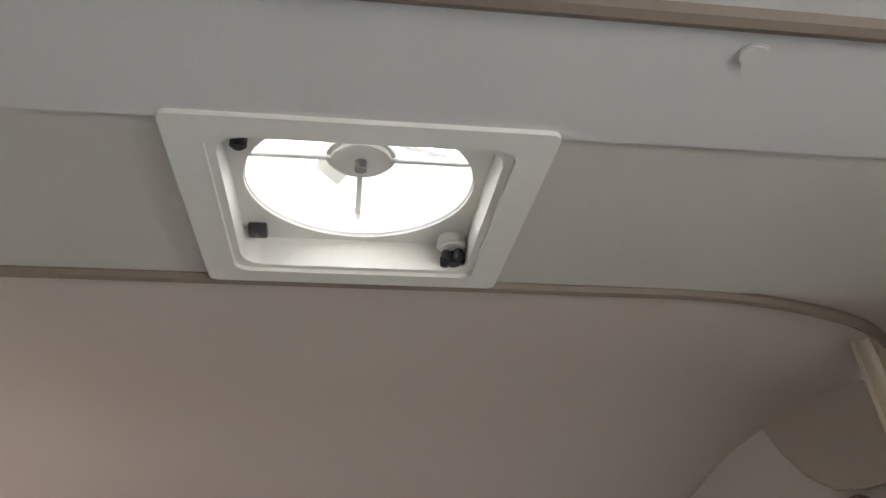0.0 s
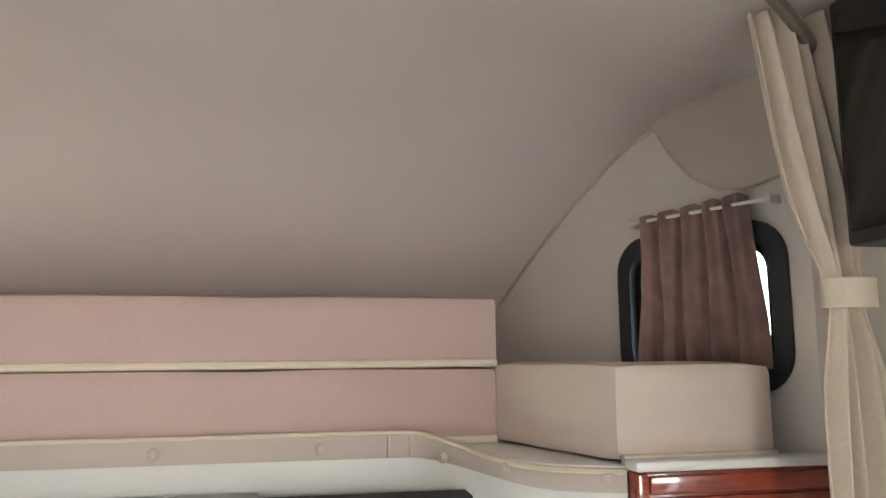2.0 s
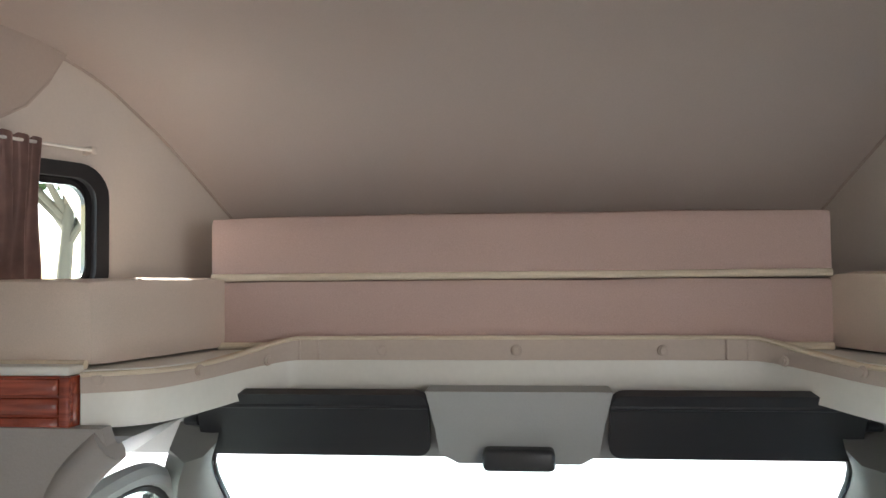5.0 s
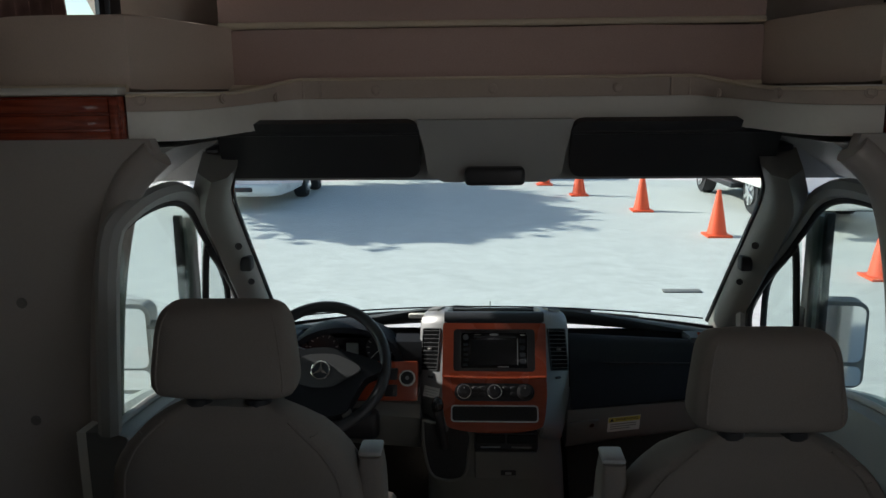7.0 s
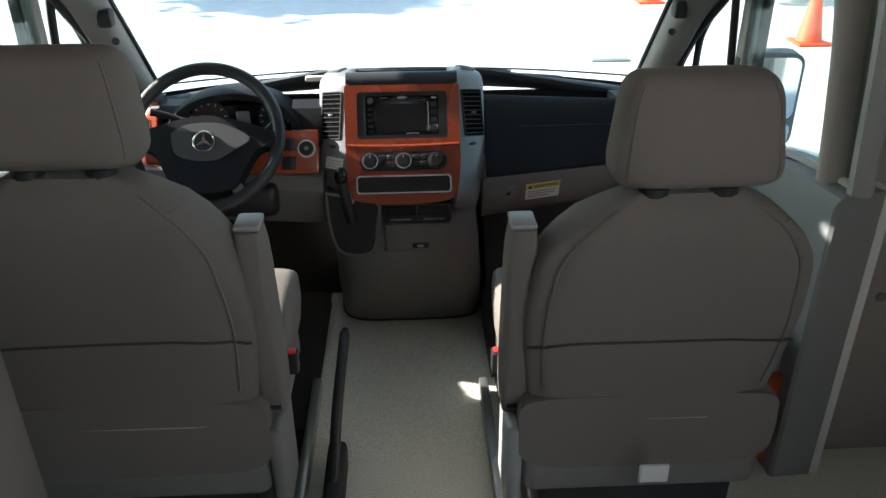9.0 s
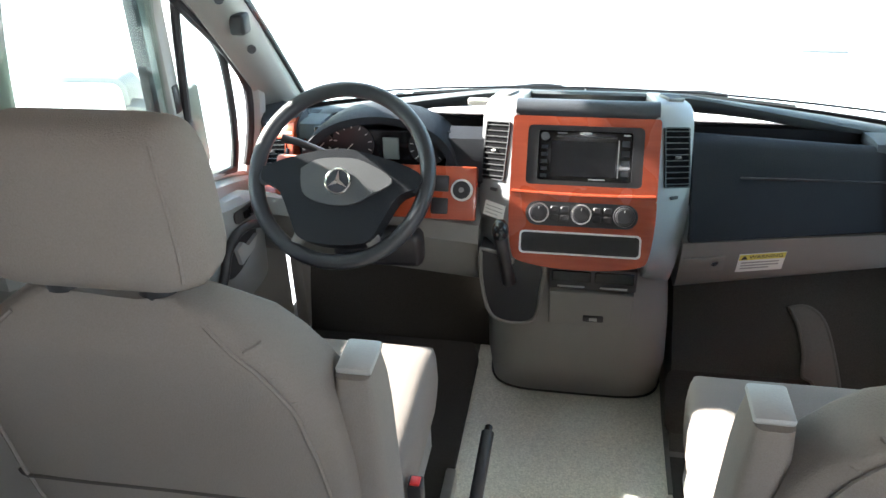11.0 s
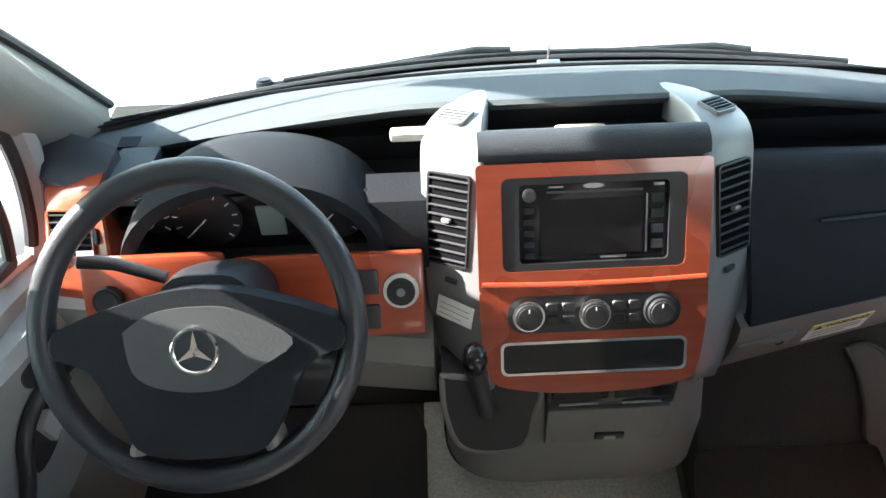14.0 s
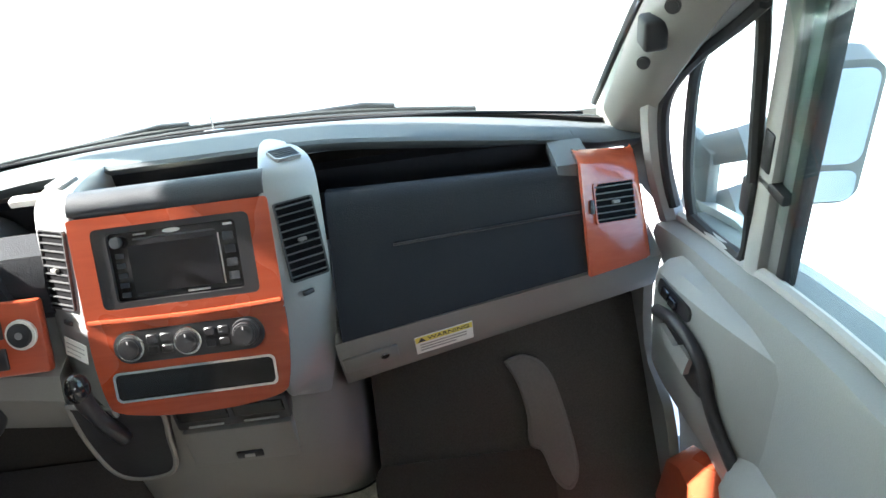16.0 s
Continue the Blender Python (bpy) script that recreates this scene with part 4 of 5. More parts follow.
# silver columns
RAIL_IN = [(0.140, -0.100, 0.440), (0.150, -0.130, 0.478), (0.153, -0.087, 0.566), (0.154, -0.032, 0.671), (0.154, 0.005, 0.742), (0.154, 0.019, 0.767), (0.152, 0.042, 0.784), (0.147, 0.085, 0.786), (0.138, 0.140, 0.777), (0.128, 0.205, 0.755)]
RAIL_OUT = [(0.205, -0.085, 0.425), (0.222, -0.062, 0.475), (0.236, -0.024, 0.560), (0.238, 0.022, 0.655), (0.238, 0.056, 0.722), (0.236, 0.078, 0.752), (0.229, 0.102, 0.766), (0.215, 0.132, 0.768), (0.192, 0.168, 0.764), (0.160, 0.212, 0.752)]


def column(s):
    """A vent column that turns its face outwards, rolls over at the top and tapers back into the deck."""
    def side(p):
        return Vector((p[0] if s > 0 else 2 * CX - p[0], p[1], p[2]))

    a, b = spline(RAIL_IN, 46), spline(RAIL_OUT, 46)
    rows = []
    for i in range(46):
        p, q = side(a[i]), side(b[i])
        along = (side(a[min(i + 1, 45)]) - side(a[max(i - 1, 0)])).normalized()
        across = (q - p).normalized()
        n_ = across.cross(along) if s > 0 else along.cross(across)
        if n_.z < 0 and n_.y > 0:
            n_ = -n_
        n_.normalize()
        w_ = (q - p).length
        rows.append([p - n_ * 0.045 + across * 0.004, p - n_ * 0.007, p + across * 0.0025 - n_ * 0.002, p + across * 0.008, p.lerp(q, 0.5) + n_ * min(0.02 * w_, 0.0012), q - across * 0.009, q - across * 0.003 - n_ * 0.002, q - n_ * 0.008, q - n_ * 0.045 - across * 0.004])
    col = part("vent_column", loft(rows), SILVER, dash, "silver painted vent column")

    def face(i, u, lift):
        p, q = side(a[i]), side(b[i])
        p2, q2 = side(a[i + 2]), side(b[i + 2])
        p0, q0 = side(a[i - 2]), side(b[i - 2])
        c_ = p.lerp(q, u)
        ex = (q - p).normalized() * s
        ey = (p2.lerp(q2, u) - p0.lerp(q0, u)).normalized()
        ez = ex.cross(ey).normalized()
        ey = ez.cross(ex)
        c_ = c_ + ez * lift
        return Matrix(((ex.x, ey.x, ez.x, c_.x), (ex.y, ey.y, ez.y, c_.y), (ex.z, ey.z, ez.z, c_.z), (0, 0, 0, 1)))

    vent_grille(col, face(16, 0.53, 0.0018), 0.062, 0.124, 10, BLACK, 0.25)
    part("thumb_wheel", box((-0.010, -0.004, 0.0), (0.010, 0.004, 0.005), 0.002, 2, face(12, 0.5, 0.003)), BLACK, col)
    vent_grille(col, face(34, 0.52, 0.0018), 0.042, 0.032, 5, SILVER, 0.25, GREYL if s < 0 else SLAT, False)
    return col, face


colL, faceL = column(-1)
column(1)
STK = faceL(10, 0.48, 0.0042)
sticker = part("sticker", box((-0.030, -0.016, 0), (0.030, 0.016, 0.001), 0, 1, STK), PAPER, colL, "white instruction sticker")
for k in range(3):
    part("text_bar", box((-0.025, 0.006 - k * 0.008, 0.001), (0.024 - 0.012 * (k == 2), 0.0075 - k * 0.008, 0.0014), 0, 1, STK), INKG, sticker)
# padded roll over the fascia
bm = loft([[(x, y, z) for y, z in ((0.021, 0.757), (0.019, 0.764), (0.022, 0.772), (0.030, 0.780), (0.042, 0.785), (0.055, 0.785), (0.068, 0.778), (0.078, 0.760), (0.078, 0.70), (0.03, 0.70))] for x in (-0.146, -0.05, 0.05, 0.158)])
part("top_roll", bm, SLATE, dash)
part("tray_pad", box((-0.03, 0.095, 0.7225), (0.045, 0.14, 0.736), 0.006, 2), PIPING, dash, "pale cloth lying in the centre tray")
part("side_lever", box((-0.262, 0.085, 0.752), (-0.205, 0.105, 0.766), 0.004, 2), LIPW, dash)

# lower console: rounded, down to the floor
rows = []
for z, yf, w0, w1 in ((0.475, -0.092, -0.200, 0.212), (0.43, -0.098, -0.200, 0.212), (0.38, -0.106, -0.200, 0.215), (0.30, -0.122, -0.200, 0.222), (0.18, -0.105, -0.202, 0.230), (0.08, -0.035, -0.203, 0.236), (0.0, 0.02, -0.205, 0.24)):
    ring = []
    k = 0.5 + 0.5 * (1 - z / 0.49)
    for i in range(21):
        a = math.pi * i / 20
        cxx, hw = (w0 + w1) / 2, (w1 - w0) / 2
        ex = 0.55 - 0.15 * (1 - z / 0.49)
        ca, sa = math.cos(a), math.sin(a)
        ring.append((cxx - hw * math.copysign(abs(ca) ** ex, ca), yf + (0.10 + 0.10 * k) * (1 - abs(sa) ** ex), z))
    ring += [(w1, 0.40, z), (w0, 0.40, z)]
    rows.append(ring)
cons = part("lower_console", loft(rows), GREY, dash, "mid-grey lower console, rounded at the floor")
part("floor_seam", tube([Vector(p) + Vector((0, -0.002, 0.004)) for p in rows[-1][:21]], 0.005, 8), RUBBER, cons)
pk = part("pocket", box((-0.055, -0.118, 0.408), (0.135, -0.080, 0.462), 0.004, 2), BLACK, cons, "black pocket with two openings")
for x in (-0.048, 0.044):
    part("opening", box((x, -0.1205, 0.428), (x + 0.084, -0.1165, 0.456), 0.002, 1), BLACKG, pk)
    part("edge", box((x + 0.012, -0.1215, 0.414), (x + 0.072, -0.1175, 0.419), 0.002, 1), GREYL, pk)
part("drawer", box((-0.052, -0.1205, 0.315), (0.132, -0.095, 0.402), 0.004, 2), GREY, cons)
part("socket", box((0.024, -0.125, 0.328), (0.070, -0.119, 0.344), 0.003, 2), BLACK, cons)
part("socket_rim", box((0.038, -0.127, 0.332), (0.056, -0.1245, 0.340), 0.001, 1), GREYL, cons)
# shifter
sh = thing("gear_selector", "black gear lever on a black plate beside the console", "gear lever", (-0.135, -0.15, 0.40))
plate = [(p.x, -0.118 - 0.25 * (0.47 - p.z) * 0.15, p.z) for p in spline([(-0.206, 0, 0.500), (-0.128, 0, 0.482), (-0.068, 0, 0.466), (-0.072, 0, 0.40), (-0.078, 0, 0.345), (-0.098, 0, 0.318), (-0.150, 0, 0.315), (-0.186, 0, 0.340), (-0.204, 0, 0.42), (-0.206, 0, 0.500)], 40)][:-1]
part("plate", prism(plate, (0, -0.004, 0), (0, 0.05, 0)), BLACK, sh, "black shift gaiter plate")
part("plate_rim", tube([Vector(p) + Vector((0, -0.003, 0)) for p in plate], 0.0045, 8, closed=True), GREY, sh)
part("lever", tube(spline([(-0.142, -0.122, 0.42), (-0.148, -0.140, 0.47), (-0.156, -0.146, 0.52), (-0.161, -0.140, 0.548)], 10), [0.016, 0.015, 0.014, 0.013, 0.013, 0.013, 0.014, 0.015, 0.016, 0.016], 12), BLACK, sh)
bmk = bmesh.new()
bmesh.ops.create_uvsphere(bmk, u_segments=18, v_segments=12, radius=0.024, matrix=Matrix.Translation((-0.161, -0.140, 0.556)) @ Matrix.Diagonal((0.75, 0.9, 1.1, 1)))
part("knob", bmk, BLACKG, sh)

# driver's side: cherry strip, cluster, hood
bm = bmesh.new()
add_box(bm, (-0.490, -0.235, -0.03), (-0.230, -0.115, -0.008), 0.006, 2, SM)
part("strip_right", bm, REDD, dash, "cherry strip beside the ignition")
bm = box((-0.70, -0.20, -0.03), (-0.50, -0.105, -0.008), 0.01, 2, SM)
part("strip_left", bm, REDD, dash, "cherry strip left of the wheel")
part("ignition_ring", cyl(SM @ Vector((-0.262, -0.168, -0.004)), out, 0.0245, 0.010, None, 32, 0.002), SATIN, dash)
part("ignition_core", cyl(SM @ Vector((-0.262, -0.168, 0.000)), out, 0.0195, 0.010, None, 32, 0.002), BLACK, dash)
part("key_slot", cyl(SM @ Vector((-0.262, -0.168, 0.005)), out, 0.006, 0.004, None, 16, 0.001), STEEL, dash)
for y in (-0.155, -0.205):
    part("switch_blank", box((-0.330, y - 0.018, -0.010), (-0.292, y + 0.018, -0.004), 0.003, 2, SM), BLACK, dash)
part("light_switch", cyl(SM @ Vector((-0.660, -0.165, -0.002)), out, 0.022, 0.016, 0.019, 28, 0.003), BLACK, dash)
rows = []
for x in np.linspace(-0.80, -0.215, 10):
    t = (x + 0.80) / 0.585
    dy = lerp(0.10, 0.0, t)
    rows.append([(x, y + dy * k, z) for y, z, k in ((-0.085, 0.535, 1), (-0.105, 0.50, 1), (-0.09, 0.43, 1), (-0.06, 0.385, 0.8), (0.12, 0.36, 0.5), (0.12, 0.55, 0.5))])
part("knee_panel", loft(rows), GREY, dash, "mid-grey knee panel")
part("knee_cover", box((-0.55, -0.118, 0.43), (-0.34, -0.06, 0.52), 0.02, 3), BLACK, dash)
# cluster housing and hood
CC = -0.462
part("cluster_backing", box((CC - 0.135, 0.062, 0.56), (CC + 0.145, 0.085, 0.690), 0.01), BLACK, dash)
part("cluster_lens_panel", box((CC - 0.160, 0.050, 0.585), (CC + 0.168, 0.058, 0.700), 0.02, 3), BLACKG, dash)
rows = []
for y, k, kz, th in ((0.15, 0.90, 0.55, 0.012), (0.11, 0.97, 0.80, 0.014), (0.07, 1.0, 0.92, 0.016), (0.02, 1.02, 0.95, 0.018), (-0.015, 1.02, 0.93, 0.022), (-0.030, 1.01, 0.90, 0.018)):
    o_, i_ = [], []
    for j in range(25):
        a = math.pi * j / 24
        ca, sa = math.cos(a), math.sin(a)
        ex = 0.75
        x = CC + 0.005 + 0.186 * k * math.copysign(abs(ca) ** ex, ca)
        z = 0.622 + 0.132 * kz * abs(sa) ** ex - (0.02 * abs(ca))
        y_ = y + 0.055 * abs(sa)
        o_.append((x, y_, z))
        i_.append((CC + 0.005 + (0.186 * k - th) * math.copysign(abs(ca) ** ex, ca), y_ + 0.003, 0.622 + (0.132 * kz - th) * abs(sa) ** ex - 0.02 * abs(ca)))
    rows.append(o_ + i_[::-1])
part("cluster_hood", loft(rows), SLATED, dash, "arched slate hood over the instruments")
part("cluster_sill", prism([(CC - 0.178, -0.02, 0.590), (CC - 0.178, 0.06, 0.605), (CC - 0.178, 0.06, 0.57), (CC - 0.178, -0.03, 0.57)], (0, 0, 0), (0.366, 0, 0)), BLACK, dash)
for x, rr in ((CC - 0.066, 0.050), (CC + 0.113, 0.046), (CC - 0.136, 0.022)):
    dial = part("dial", cyl((x, 0.047, 0.665), (0, -1, 0), rr, 0.004, None, 40), BLACK, dash)
    for k in range(11 if rr > 0.04 else 5):
        a = radians(225 - 270 * k / (10 if rr > 0.04 else 4))
        q = Vector((x + math.cos(a) * rr * 0.85, 0.044, 0.665 + math.sin(a) * rr * 0.85))
        part("tick", box((-0.004, -0.0005, -0.0008), (0.004, 0.0005, 0.0008), 0, 1, Matrix.Translation(q) @ Matrix.Rotation(-a, 4, "Y")), PAPER, dial)
    a = radians(225)
    part("needle", tube([(x, 0.043, 0.665), (x + math.cos(a) * rr * 0.75, 0.043, 0.665 + math.sin(a) * rr * 0.75)], 0.0012, 6), PAPER, dial)
part("display", box((CC + 0.006, 0.043, 0.630), (CC + 0.044, 0.048, 0.684), 0.002, 1), LCD, dash, "pale grey trip display")
part("side_cover", loft([[(x, y + 0.1 * (1 - t), z) for y, z in ((0.055, 0.655), (0.052, 0.672), (0.065, 0.688), (0.09, 0.699), (0.14, 0.702), (0.14, 0.64), (0.055, 0.63))] for x, t in ((-0.80, 0.0), (-0.74, 0.3), (-0.68, 0.6))]), SLATE, dash)
part("cluster_side_pad", loft([[(x, y, z) for y, z in ((-0.012, 0.61), (-0.002, 0.655), (0.030, 0.694), (0.080, 0.705), (0.10, 0.60), (0.0, 0.59))] for x in (-0.300, -0.216)]), SLATED, dash)

# ---- steering wheel ----
WC = Vector((-0.488, -0.182, 0.690))
ur = Vector((1, 0, 0))
uu = Vector((0, 0.616, 0.788))
un = ur.cross(uu)
WHM = Matrix(((ur.x, uu.x, un.x, WC.x), (ur.y, uu.y, un.y, WC.y), (ur.z, uu.z, un.z, WC.z), (0, 0, 0, 1)))
wheel = thing("steering_wheel", "dark grey four-spoke steering wheel with a chrome emblem", "steering wheel", WC)
part("rim", tube([WHM @ Vector((0.183 * math.cos(a), 0.183 * math.sin(a), 0)) for a in np.linspace(0, math.tau, 65)[:-1]], 0.0165, 14, closed=True), RIMB, wheel)


HBM = WHM @ Matrix.Translation((0.004, -0.026, 0.0))


def hub_poly(pts, z0, z1, bev=0.006):
    return slab(pts, z0, z1, HBM, bev)


# airbag cover: wide upper wings, tapering down
cover = [(p.x, p.y) for p in spline([(-0.165, 0.030, 0), (-0.10, 0.055, 0), (0, 0.075, 0), (0.10, 0.055, 0), (0.165, 0.030, 0), (0.165, 0.002, 0), (0.125, -0.020, 0), (0.095, -0.075, 0), (0.070, -0.115, 0), (0.0, -0.125, 0), (-0.070, -0.115, 0), (-0.095, -0.075, 0), (-0.125, -0.020, 0), (-0.165, 0.002, 0), (-0.165, 0.030, 0)], 56)][:-1]
part("airbag_cover", hub_poly(cover, -0.030, 0.022, 0.010), SLATED, wheel)
pad = [(p.x, p.y) for p in spline([(-0.082, 0.028, 0), (-0.05, 0.048, 0), (0, 0.054, 0), (0.05, 0.048, 0), (0.112, 0.012, 0), (0.07, -0.020, 0), (0.03, -0.042, 0), (-0.03, -0.042, 0), (-0.072, -0.022, 0), (-0.082, 0.028, 0)], 40)][:-1]
part("centre_pad", hub_poly(pad, 0.018, 0.027, 0.003), PADG, wheel, "lighter grey centre pad")
for s in (1, -1):
    part("lower_spoke", tube([HBM @ Vector(p) for p in ((s * 0.060, -0.085, -0.002), (s * 0.076, -0.106, -0.003), (s * 0.086, -0.128, -0.002))], [0.020, 0.017, 0.014], 10, flat=0.6), GREY, wheel)
    part("upper_spoke", tube([HBM @ Vector(p) for p in ((s * 0.13, 0.016, 0.004), (s * 0.160, 0.012, 0.004), (s * 0.180, 0.008, 0.0))], [0.020, 0.019, 0.016], 10, flat=0.7), SLATE, wheel)
badge = part("emblem_disc", cyl(HBM @ Vector((0, 0.004, 0.028)), un, 0.024, 0.003, None, 36), SLATE, wheel)
part("emblem_ring", tube([HBM @ Vector((0.0255 * math.cos(a), 0.004 + 0.0255 * math.sin(a), 0.030)) for a in np.linspace(0, math.tau, 37)[:-1]], 0.0028, 8, closed=True), CHROME, badge)
for k in range(3):
    a = math.pi / 2 + k * math.tau / 3
    ca, sa = math.cos(a), math.sin(a)
    pts = [(0.024 * ca, 0.004 + 0.024 * sa), (-0.005 * sa, 0.004 + 0.005 * ca), (0.005 * sa, 0.004 - 0.005 * ca)]
    part("emblem_arm", slab(pts, 0.029, 0.0325, HBM), CHROME, badge)
part("column_shroud", loft([[WHM @ Vector((x * k, y * k - 0.01, z)) for x, y in rounded(0.13, 0.15, 0.04, 4)] for k, z in ((0.9, -0.03), (1.0, -0.08), (1.0, -0.16))]), BLACK, wheel)
part("indicator_stalk", tube([WHM @ Vector(p) for p in ((-0.05, 0.055, -0.05), (-0.11, 0.075, -0.045), (-0.150, 0.082, -0.035))], [0.008, 0.008, 0.010], 10), BLACK, wheel, "black indicator stalk")
part("stalk_mark", box((-0.146, 0.088, -0.026), (-0.126, 0.094, -0.024), 0, 1, WHM), PAPER, wheel)

# ---- seats ----
def seat(s):
    cx = s * 0.445
    dz = -0.050 if s > 0 else -0.006
    st = thing("captain_seat", "taupe fabric captain seat with its armrest folded up", "seat", (cx, -0.75, 0), "cab seats")
    lean = lambda z: -0.93 - 0.20 * (z - 0.45)
    part("pedestal", box((cx - 0.20, -0.98, 0.0), (cx + 0.20, -0.52, 0.26), 0.02, 2), BLACK, st)
    part("side_valance", box((cx - 0.235, -1.00, 0.20), (cx + 0.235, -0.50, 0.30), 0.03, 3), GREY, st)
    # cushion
    rows = []
    for t in np.linspace(0, 1, 13):
        y = lerp(-1.0, -0.42, t)
        f = smoothstep((1 - t) / 0.12) * smoothstep((t + 0.12) / 0.12)
        h = 0.085 * (0.45 + 0.55 * f)
        ring = []
        for j in range(24):
            a = math.tau * j / 24
            ca, sa = math.cos(a), math.sin(a)
            ring.append((cx + 0.245 * math.copysign(abs(ca) ** 0.35, ca) * (0.92 + 0.08 * f), y, 0.355 + h * math.copysign(abs(sa) ** 0.5, sa) + 0.018 * abs(ca) ** 3 * (sa > 0)))
        rows.append(ring)
    part("seat_cushion", loft(rows), SEATF, st)
    # backrest: wide at the shoulder's foot, narrowing to rounded shoulders
    rows = []
    for t in np.linspace(0, 1, 22):
        z = lerp(0.36, 0.908 + dz, t)
        w = 0.215 + 0.030 * math.sin(math.pi * min(t * 1.1, 1)) - 0.055 * smoothstep((t - 0.72) / 0.28)
        if t > 0.86:
            w -= 0.075 * ((t - 0.86) / 0.14) ** 2
        d = 0.072 - 0.022 * t - 0.03 * smoothstep((t - 0.9) / 0.1)
        yc = -0.925 - 0.20 * (z - 0.40)
        ring = []
        for j in range(32):
            a = math.tau * j / 32
            ca, sa = math.cos(a), math.sin(a)
            dep = d * math.copysign(abs(sa) ** 0.45, sa)
            if sa > 0:
                dep += 0.02 * abs(ca) ** 2.5
            ring.append((cx + w * math.copysign(abs(ca) ** 0.45, ca), yc + dep + 0.006 * noise.noise((ca * 2.2 + s, sa * 2, z * 5)) + 0.003 * noise.noise((ca * 7, sa * 3, z * 16 + s)), z))
        rows.append(ring)
    part("backrest", loft(rows), SEATF, st)
    # light gusset along the shoulder edges and seam across the back
    for k in (1, -1):
        edge = []
        for i in range(4, 21):
            r_ = rows[i]
            p = Vector(r_[28 if k > 0 else 20])
            edge.append(p + Vector((k * 0.001, -0.001, 0)))
        part("gusset", tube(edge, 0.003, 6), SEATF, st)
    seam = [Vector(rows[9][i]) + Vector((0, 0.000, 0.012 * math.cos((i - 24) / 8 * math.pi) - 0.012)) for i in range(18, 31)]
    part("back_seam", tube(seam, 0.0028, 6), SEAMD, st)
    for k in (1, -1):
        for q in range(3):
            pl = [Vector(rows[19 - q][(29 if k > 0 else 19) + j * (1 if k > 0 else -1)]) + Vector((0, -0.001, -0.010 * q)) for j in range(3)]
            part("pleat", tube(pl, 0.0018, 6), SEATF, st)
    hem = [Vector(rows[1][i]) + Vector((0, -0.001, 0)) for i in range(17, 32)]
    part("back_hem", tube(hem, 0.006, 6), SEATL, st)
    # headrest
    rows = []
    for u_ in np.linspace(0, 1, 23):
        t = 0.5 - 0.5 * math.cos(math.pi * u_)
        z = lerp(0.925 + dz, 1.095 + dz, t)
        f = (1 - abs(2 * t - 1) ** 5) ** 0.5
        w = lerp(0.138, 0.116, t) * lerp(0.72, 1.0, f)
        d = 0.060 * lerp(0.22, 1.0, f) * (1 - 0.15 * t)
        yc = -1.030 + 0.02 * t
        rows.append([(cx + w * math.copysign(abs(math.cos(a)) ** 0.46, math.cos(a)), yc + d * math.copysign(abs(math.sin(a)) ** 0.6, math.sin(a)) + 0.006 * noise.noise((math.cos(a) * 2 + s, math.sin(a) * 2, z * 12)), z) for a in np.linspace(0, math.tau, 33)[:-1]])
    hr = part("headrest", loft(rows), SEATF, st)
    for k in (1, -1):
        part("cover_seam", tube([Vector(r_[28 if k > 0 else 20]) + Vector((0, -0.0005, 0)) for r_ in rows[5:19]], 0.002, 6), SEATF, hr)
    for k in (-0.055, 0.055):
        part("headrest_post", tube([(cx + k, -1.02, 0.84 + dz), (cx + k, -1.026, 0.93 + dz)], 0.008, 10), CHROME, st)
        part("post_guide", cyl((cx + k, -1.022, 0.912 + dz), (0, 0, 1), 0.024, 0.020, None, 20, 0.004), BLACK, st)
    # inner armrest, folded up along the back
    ax = cx - s * 0.250
    rows = []
    for t in np.linspace(0, 1, 11):
        z = lerp(0.375, 0.782, t)
        y = -0.945 - 0.05 * (t - 0.5)
        e = 0.8 + 0.2 * (1 - abs(2 * t - 1) ** 6)
        rows.append([(ax + px * e, y + py * e, z) for px, py in rounded(0.052, 0.085, 0.014, 3)])
    ar = part("armrest", loft(rows), SEATF, st)
    part("end_cap", box((ax - 0.022, -0.995, 0.780), (ax + 0.022, -0.935, 0.791), 0.006, 2), GREYL, ar, "pale plastic end cap")
    part("armrest_pivot", cyl((ax + s * 0.02, -0.935, 0.40), (1, 0, 0), 0.026, 0.075, None, 24, 0.004), BLACK, st)
    part("recliner_cover", box((ax - 0.014, -1.0, 0.16), (ax + 0.016, -0.86, 0.37), 0.012, 3), GREYL if s > 0 else GREY, st)
    part("buckle", box((ax - s * 0.012 - 0.012, -0.80, 0.35), (ax - s * 0.012 + 0.012, -0.77, 0.400), 0.004, 2), BLACK, st)
    part("buckle_button", box((ax - s * 0.012 - 0.008, -0.795, 0.399), (ax - s * 0.012 + 0.008, -0.776, 0.404), 0.002, 2), RED, st, "red release button")
    part("floor_rail", box((ax - 0.012, -1.02, 0.0), (ax + 0.012, -0.40, 0.045), 0.005, 2), STEEL, st)
    st.location = st.location + Vector((0.012 if s > 0 else -0.051, 0.05 if s > 0 else 0.07, 0))
    return st


